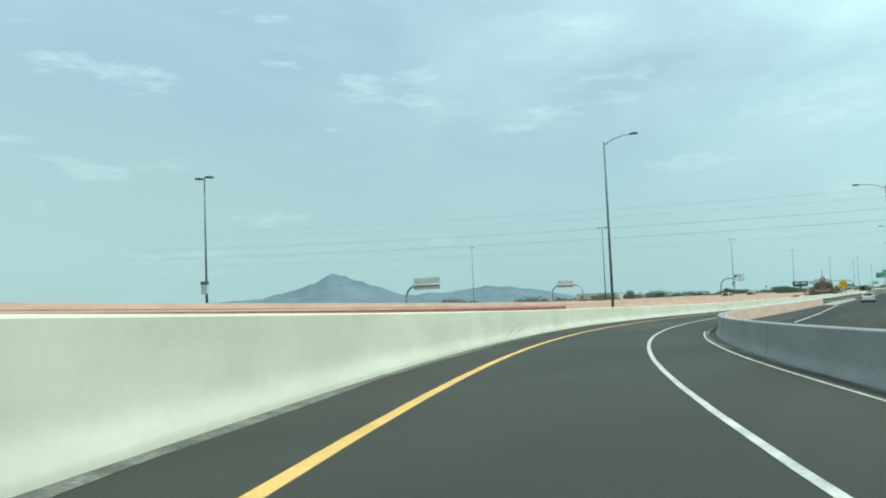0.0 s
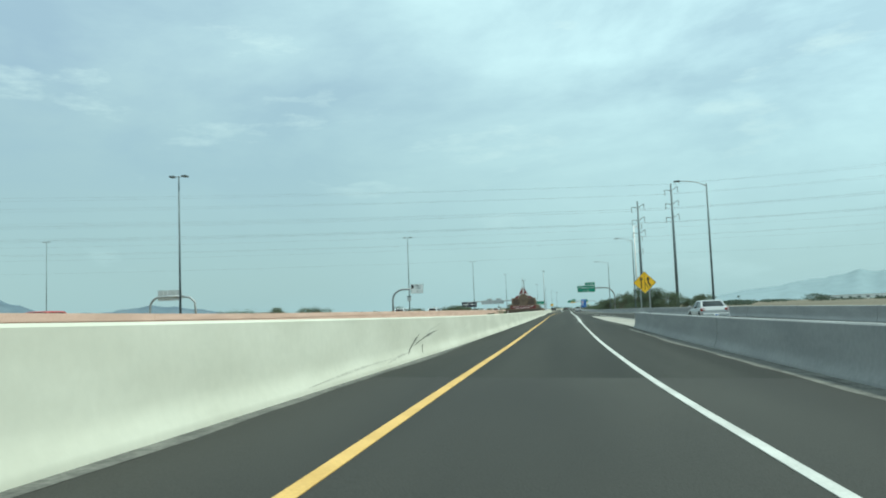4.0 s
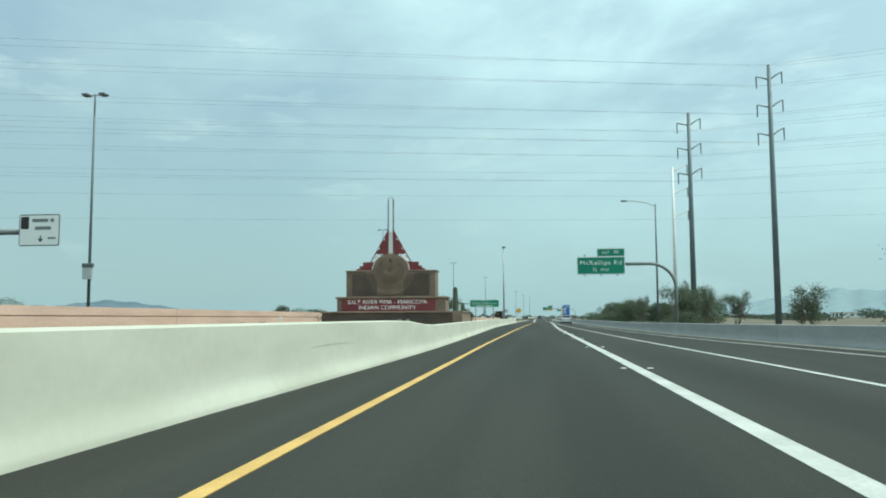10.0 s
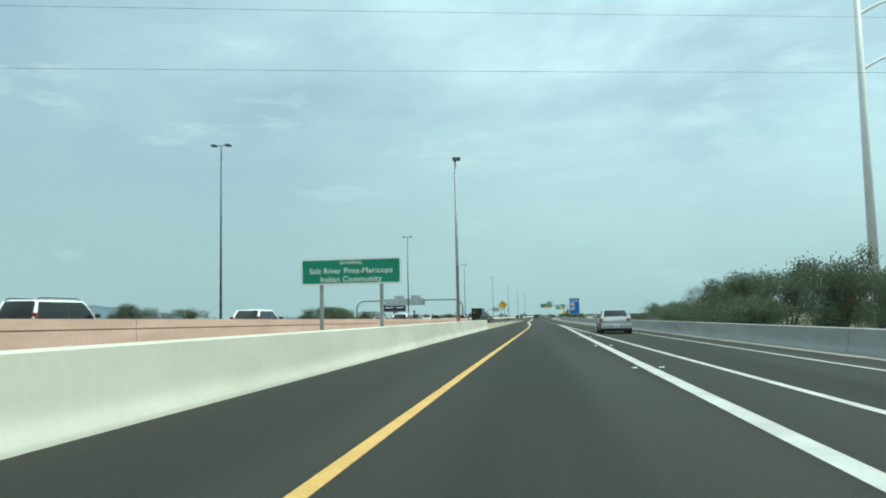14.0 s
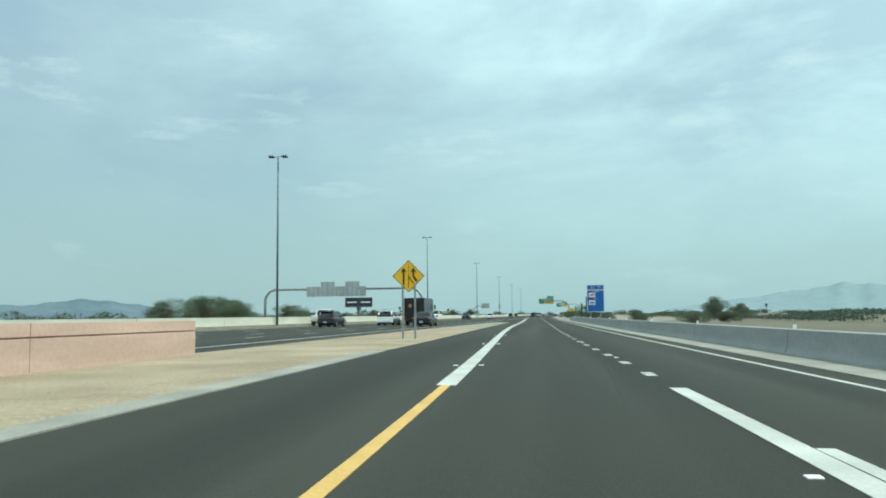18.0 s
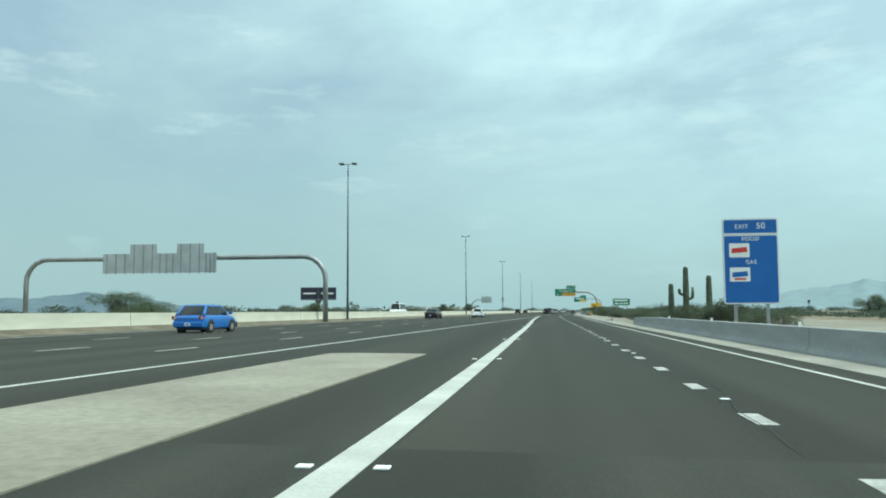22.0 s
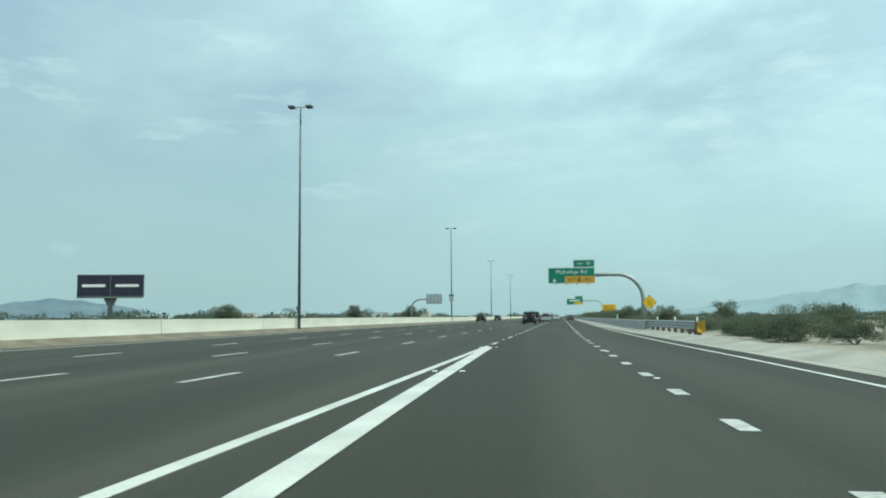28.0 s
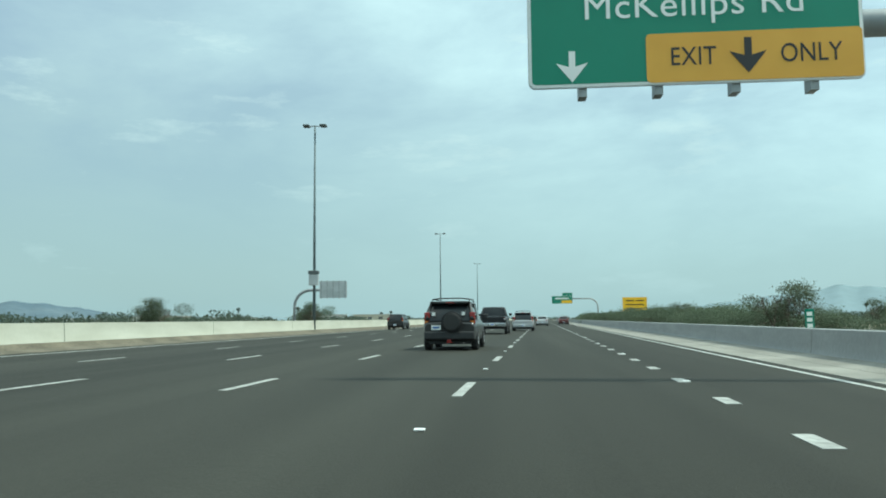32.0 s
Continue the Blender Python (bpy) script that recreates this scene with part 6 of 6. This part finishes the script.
        for yy in (y0 + L * 0.19, y0 + L * 0.80):
            arch = bmesh.new()
            bmesh.ops.create_cone(arch, cap_ends=True, segments=24, radius1=r + 0.07, radius2=r + 0.07, depth=0.2, matrix=pose(s * (h - 0.098), yy, r + 0.02, 0, 90, 0))
            part("wheel_arch", arch, trim_black, ob)
            wheel_part(ob, s * (h - 0.078), yy, r, 0.22, s)
        tall = style in ("suv", "van")
        lz0, lz1 = (belt - 0.18, belt + 0.24) if tall else (tail - 0.27, tail - 0.09)
        lamp = part("tail_lamp", box(s * (h * 0.86) - (0.09 if tall or style == "pickup" else 0.2), s * (h * 0.86) + (0.10 if tall else 0.08), y0 - 0.01 + (0.09 if tall else 0.0), y0 + 0.22, lz0, lz1, 0.03), lamp_red, ob)
        part("reflector", box(s * (h * 0.86) - 0.06, s * (h * 0.86) + 0.06, y0 - 0.02 + (0.09 if tall else 0.0), y0 + 0.1, lz0 + 0.04, lz0 + 0.13), lamp_amber if tall else lamp_clear, lamp)
        part("head_lamp", box(s * (h * 0.72) - 0.2, s * (h * 0.72) + 0.16, y0 + L - 0.16, y0 + L - 0.02, hood - 0.34, hood - 0.18, 0.03), lamp_clear, ob)
    part("rear_bumper", box(-h * 0.95, h * 0.95, y0 - 0.10, y0 + 0.2, low + 0.10, low + 0.38, 0.05), chrome if style == "pickup" else (trim_black if "black_bumper" in extras else color), ob)
    part("front_bumper", box(-h * 0.92, h * 0.92, y0 + L - 0.12, y0 + L + 0.06, low + 0.06, low + 0.36, 0.05), trim_black, ob)
    part("underbody", box(-h * 0.8, h * 0.8, y0 + 0.2, y0 + L - 0.2, low - 0.06, low + 0.06), trim_black, ob)
    px = -0.45 if "spare" in extras else 0
    plate = part("number_plate", box(px - 0.16, px + 0.16, y0 - (0.125 if "spare" not in extras else 0.03), y0 + 0.02, *((low + 0.18, low + 0.33) if "spare" not in extras else (belt - 0.36, belt - 0.20))), sign_white, ob)
    part("legend_bar", box(px - 0.11, px + 0.11, y0 - (0.13 if "spare" not in extras else 0.035), y0 - (0.124 if "spare" not in extras else 0.029), *((low + 0.225, low + 0.285) if "spare" not in extras else (belt - 0.31, belt - 0.25))), sign_blue, plate)
    if style == "pickup":
        part("bed_floor", box(-h * 0.82, h * 0.82, y0 + 0.12, y0 + cabin[0] - 0.05, tail + 0.001, tail + 0.012), trim_black, ob)
        part("tailgate", box(-h * 0.80, h * 0.80, y0 - 0.03, y0 + 0.03, low + 0.42, tail - 0.04, 0.02), color, ob)
        part("grille", box(-h * 0.6, h * 0.6, y0 + L - 0.03, y0 + L + 0.02, hood - 0.62, hood - 0.34, 0.02), trim_black, ob)
    if "rails" in extras:
        for s in (-1, 1):
            part("roof_rail", tube([(s * ht * 0.95, cb + 0.1, H - 0.03), (s * ht * 0.95, cb + 0.25, H + 0.06), (s * ht * 0.95, cc - 0.5, H + 0.06), (s * ht * 0.95, cc - 0.3, H - 0.03)], 0.022, 6), trim_black, ob)
    if "spoiler" in extras:
        part("spoiler", box(-ht * 1.02, ht * 1.02, cb - 0.22, cb + 0.1, H - 0.10, H - 0.03, 0.02), color, ob)
        part("brake_lamp", box(-0.15, 0.15, cb - 0.235, cb - 0.21, H - 0.09, H - 0.05), lamp_red, ob)
        part("roof_bar", tube([(-ht * 0.95, cb + 0.15, H + 0.05), (-ht * 0.5, cb + 0.12, H + 0.085), (ht * 0.5, cb + 0.12, H + 0.085), (ht * 0.95, cb + 0.15, H + 0.05)], 0.022, 6), trim_black, ob)
    if "spare" in extras:
        bm = bmesh.new()
        bmesh.ops.create_cone(bm, cap_ends=True, segments=36, radius1=0.365, radius2=0.365, depth=0.22, matrix=pose(0.10, y0 - 0.10, belt - 0.10, 90, 0, 0))
        bmesh.ops.bevel(bm, geom=[e for e in bm.edges if len(e.link_faces) == 2 and abs(e.calc_face_angle(0)) > 1.2], offset=0.06, segments=3, affect="EDGES")
        sp = part("spare_wheel", bm, rubber, ob)
        bm = bmesh.new()
        bmesh.ops.create_cone(bm, cap_ends=True, segments=36, radius1=0.285, radius2=0.27, depth=0.03, matrix=pose(0.10, y0 - 0.222, belt - 0.10, 90, 0, 0))
        part("cover", bm, paint("dark grey paint", (0.026, 0.025, 0.025)), sp)
        part("exhaust", tube([(0.5, y0 + 0.3, low + 0.02), (0.5, y0 - 0.12, low)], 0.03, 8), chrome, ob)
        part("hitch", box(-0.08, 0.08, y0 - 0.14, y0 + 0.1, low - 0.02, low + 0.10, 0.02), lamp_red, ob)
        for sx, sz in ((-0.55, belt + 0.18), (0.48, belt + 0.19)):
            part("sticker", box(sx - 0.05, sx + 0.05, y0 + cabin[0] + 0.02 - 0.02, y0 + cabin[0] + 0.10, sz - 0.06, sz + 0.06), sign_white, ob)
        part("wiper", tube([(0.2, y0 + 0.06, belt + 0.02), (-0.25, y0 + 0.09, belt + 0.10)], 0.012, 5), trim_black, ob)
    return ob


grey_car = paint("dark grey paint", (0.026, 0.025, 0.025))
black_car = paint("black paint", (0.009, 0.009, 0.011))
navy_car = paint("dark blue grey paint", (0.017, 0.020, 0.027))
white_car = paint("white car paint", (0.72, 0.73, 0.73))
silver_car = paint("silver paint", (0.34, 0.35, 0.36))
maroon_car = paint("dark red paint", (0.085, 0.022, 0.020))
red_car = paint("red paint", (0.33, 0.03, 0.025))
blue_car = paint("bright blue paint", (0.02, 0.13, 0.42))

SUV = dict(L=4.4, W=1.82, H=1.70, low=0.27, belt=1.06, hood=1.02, tail=1.06, r=0.36, cabin=(0.04, 0.42, 2.75, 3.45), style="suv")
CROSS = dict(L=4.6, W=1.85, H=1.66, low=0.24, belt=1.02, hood=1.0, tail=1.02, r=0.35, cabin=(0.06, 0.6, 2.7, 3.5), style="suv")
SEDAN = dict(L=4.75, W=1.82, H=1.45, low=0.20, belt=0.92, hood=0.88, tail=1.0, r=0.33, cabin=(0.55, 1.15, 2.7, 3.6), style="sedan")
HATCH = dict(L=4.2, W=1.78, H=1.50, low=0.20, belt=0.94, hood=0.90, tail=0.98, r=0.32, cabin=(0.12, 0.65, 2.4, 3.2), style="sedan")
PICKUP = dict(L=5.8, W=2.02, H=1.93, low=0.42, belt=1.28, hood=1.26, tail=1.24, r=0.42, cabin=(1.75, 2.0, 3.7, 4.3), style="pickup")
FULL = dict(L=5.2, W=2.0, H=1.95, low=0.30, belt=1.18, hood=1.14, tail=1.18, r=0.38, cabin=(0.05, 0.40, 3.5, 4.2), style="suv")
MAIN_TURN = -2.7


def lead_car():
    vehicle("sport_utility_vehicle", (-0.05, 702.4, 0.006), -2.0, "dark grey compact SUV with spare wheel on its tailgate", "car", grey_car, extras=("spare", "rails", "spoiler", "black_bumper"), **SUV)


lead_car()
vehicle("pickup_truck", (0.75, 731.8, 0.006), -2.2, "black crew cab pickup truck with chrome bumper", "truck", black_car, **PICKUP)
vehicle("crossover", (3.05, 745.4, 0.006), -2.2, "silver crossover with dark glass", "car", silver_car, extras=("spoiler",), **CROSS)
vehicle("sedan", (11.4, 821, 0.006), -2.2, "dark red sedan far ahead", "car", maroon_car, **SEDAN)
vehicle("sedan", (6.8, 801, 0.006), -2.2, "silver sedan ahead of the white crossover", "car", silver_car, **SEDAN)
vehicle("hatchback", (-9.3, 816, 0.006), -2.2, "dark hatchback in the inner lane", "car", black_car, **HATCH)
vehicle("sedan", (-10.3, 459.5, 0.0), MAIN_TURN, "black sedan in the outer freeway lane", "car", black_car, **SEDAN)
vehicle("crossover", (-15.9, 469.6, 0.0), MAIN_TURN, "silver white crossover with red tail lamps", "car", white_car, extras=("spoiler", "rails"), **CROSS)
vehicle("pickup_truck", (-24.2, 473, 0.0), MAIN_TURN, "tall white pickup truck in the inner lane", "truck", white_car, **PICKUP)
vehicle("sport_utility_vehicle", (-20.6, 462, 0.0), MAIN_TURN, "dark grey SUV with a sloping tail", "car", navy_car, extras=("spoiler",), **CROSS)
vehicle("hatchback", (-18.4, 506, 0.0), MAIN_TURN, "bright blue small car", "car", blue_car, **HATCH)
vehicle("hatchback", (-11.4, 600, 0.0), MAIN_TURN, "white hatchback in the outer lane", "car", white_car, **HATCH)
vehicle("crossover", (-0.3, 792, 0.006), MAIN_TURN, "silver crossover farther along the lane", "car", silver_car, **CROSS)
vehicle("sedan", (-16.3, 580, 0.0), MAIN_TURN, "dark sedan in the inner freeway lane", "car", black_car, **SEDAN)
vehicle("sport_utility_vehicle", (-10.6, 762, 0.0), MAIN_TURN, "black SUV in the inner freeway lane", "car", black_car, **SUV)
vehicle("sedan", (4.75, 345, 0.01), -1.5, "silver sedan on the second ramp", "car", silver_car, **SEDAN)
vehicle("sedan", (10.6, 140, 0.0), 3, "silver sedan on the outer ramp", "car", silver_car, **SEDAN)
vehicle("crossover", (-24.6, 238, 0.0), MAIN_TURN, "tall white SUV with a roof rack behind the pink wall", "car", white_car, extras=("rails",), **FULL)
vehicle("sport_utility_vehicle", (-28.2, 224, 0.0), MAIN_TURN, "white boxy SUV behind the pink wall", "car", white_car, extras=("rails",), **FULL)
vehicle("sport_utility_vehicle", (-19.9, 326, 0.0), MAIN_TURN, "tall white SUV passing along the pink wall", "car", white_car, extras=("rails",), **FULL)
vehicle("crossover", (-16.4, 341, 0.0), MAIN_TURN, "white crossover in the outer freeway lane", "car", white_car, **CROSS)
vehicle("pickup_truck", (-31.0, 128, 0.0), MAIN_TURN, "red pickup truck behind the pink wall", "truck", red_car, **PICKUP)
vehicle("sport_utility_vehicle", (-33.5, 142, 0.0), MAIN_TURN, "black SUV behind the pink wall", "car", black_car, **SUV)
vehicle("crossover", (-14.4, 381.5, 0.0), MAIN_TURN, "white crossover passing the wall end", "car", white_car, extras=("rails",), **CROSS)
vehicle("sedan", (-21.4, 405, 0.0), MAIN_TURN, "silver sedan in the middle freeway lane", "car", silver_car, **SEDAN)


vehicle("shuttle_van", (-27.6, 612, 0.0), 180 + MAIN_TURN, "tall white shuttle van beyond the median barrier", "van", white_car, L=6.2, W=2.1, H=2.55, low=0.32, belt=1.45, hood=1.35, tail=1.45, r=0.38, cabin=(0.05, 0.25, 4.9, 5.6), style="van")


def step_van(place, turn):
    ob = thing("delivery_van", place, "tall dark brown boxy delivery van", "van", "traffic", turn=turn)
    brown = paint("very dark brown paint", (0.012, 0.008, 0.007))
    gold = material("gold decal", (0.45, 0.25, 0.05), None, rough=0.5)
    body = bmesh.new()
    add_box(body, -1.15, 1.15, -3.4, 2.2, 0.62, 3.05, 0.07)
    part("cargo_body", body, brown, ob)
    nose = [[(1.12, 2.19, 0.6), (1.12, 2.19, 2.95), (-1.12, 2.19, 2.95), (-1.12, 2.19, 0.6)], [(1.08, 3.0, 0.6), (1.08, 2.75, 2.75), (-1.08, 2.75, 2.75), (-1.08, 3.0, 0.6)], [(0.95, 3.5, 0.6), (0.95, 3.45, 1.35), (-0.95, 3.45, 1.35), (-0.95, 3.5, 0.6)]]
    part("nose", loft(nose), brown, ob)
    part("windscreen", box(-0.98, 0.98, 2.78, 3.02, 1.65, 2.6, 0.03), glass_dark, ob)
    part("rear_door", box(-0.85, 0.85, -3.44, -3.39, 0.75, 2.75, 0.02), brown, ob)
    part("rear_bumper", box(-1.1, 1.1, -3.62, -3.38, 0.52, 0.72, 0.03), trim_black, ob)
    part("decal", prism([(-0.62, 2.0), (-0.28, 2.0), (-0.28, 2.25), (-0.45, 2.42), (-0.62, 2.25)], 0.005, -3.447), gold, ob)
    for s in (-1, 1):
        part("side_door", box(s * 1.15 - 0.02, s * 1.15 + 0.02, 0.9, 1.9, 0.75, 2.6, 0.01), brown, ob)
        part("side_stripe", box(s * 1.152 - 0.004, s * 1.152 + 0.004, -3.2, 0.8, 1.35, 1.42), gold, ob)
        part("mirror", box(s * 1.32 - 0.1, s * 1.32 + 0.1, 2.45, 2.55, 1.8, 2.3, 0.03), trim_black, ob)
        part("tail_lamp", box(s * 1.02 - 0.07, s * 1.02 + 0.07, -3.43, -3.36, 0.85, 1.05, 0.02), lamp_red, ob)
        part("marker_lamp", box(s * 0.95 - 0.05, s * 0.95 + 0.05, -3.43, -3.38, 2.88, 2.94), lamp_red, ob)
        for y in (-2.3, 2.6):
            wheel_part(ob, s * 0.98, y, 0.42, 0.3, s)
    part("underbody", box(-0.9, 0.9, -3.2, 3.0, 0.45, 0.66), trim_black, ob)


step_van((-12.5, 470.8, 0.0), MAIN_TURN)
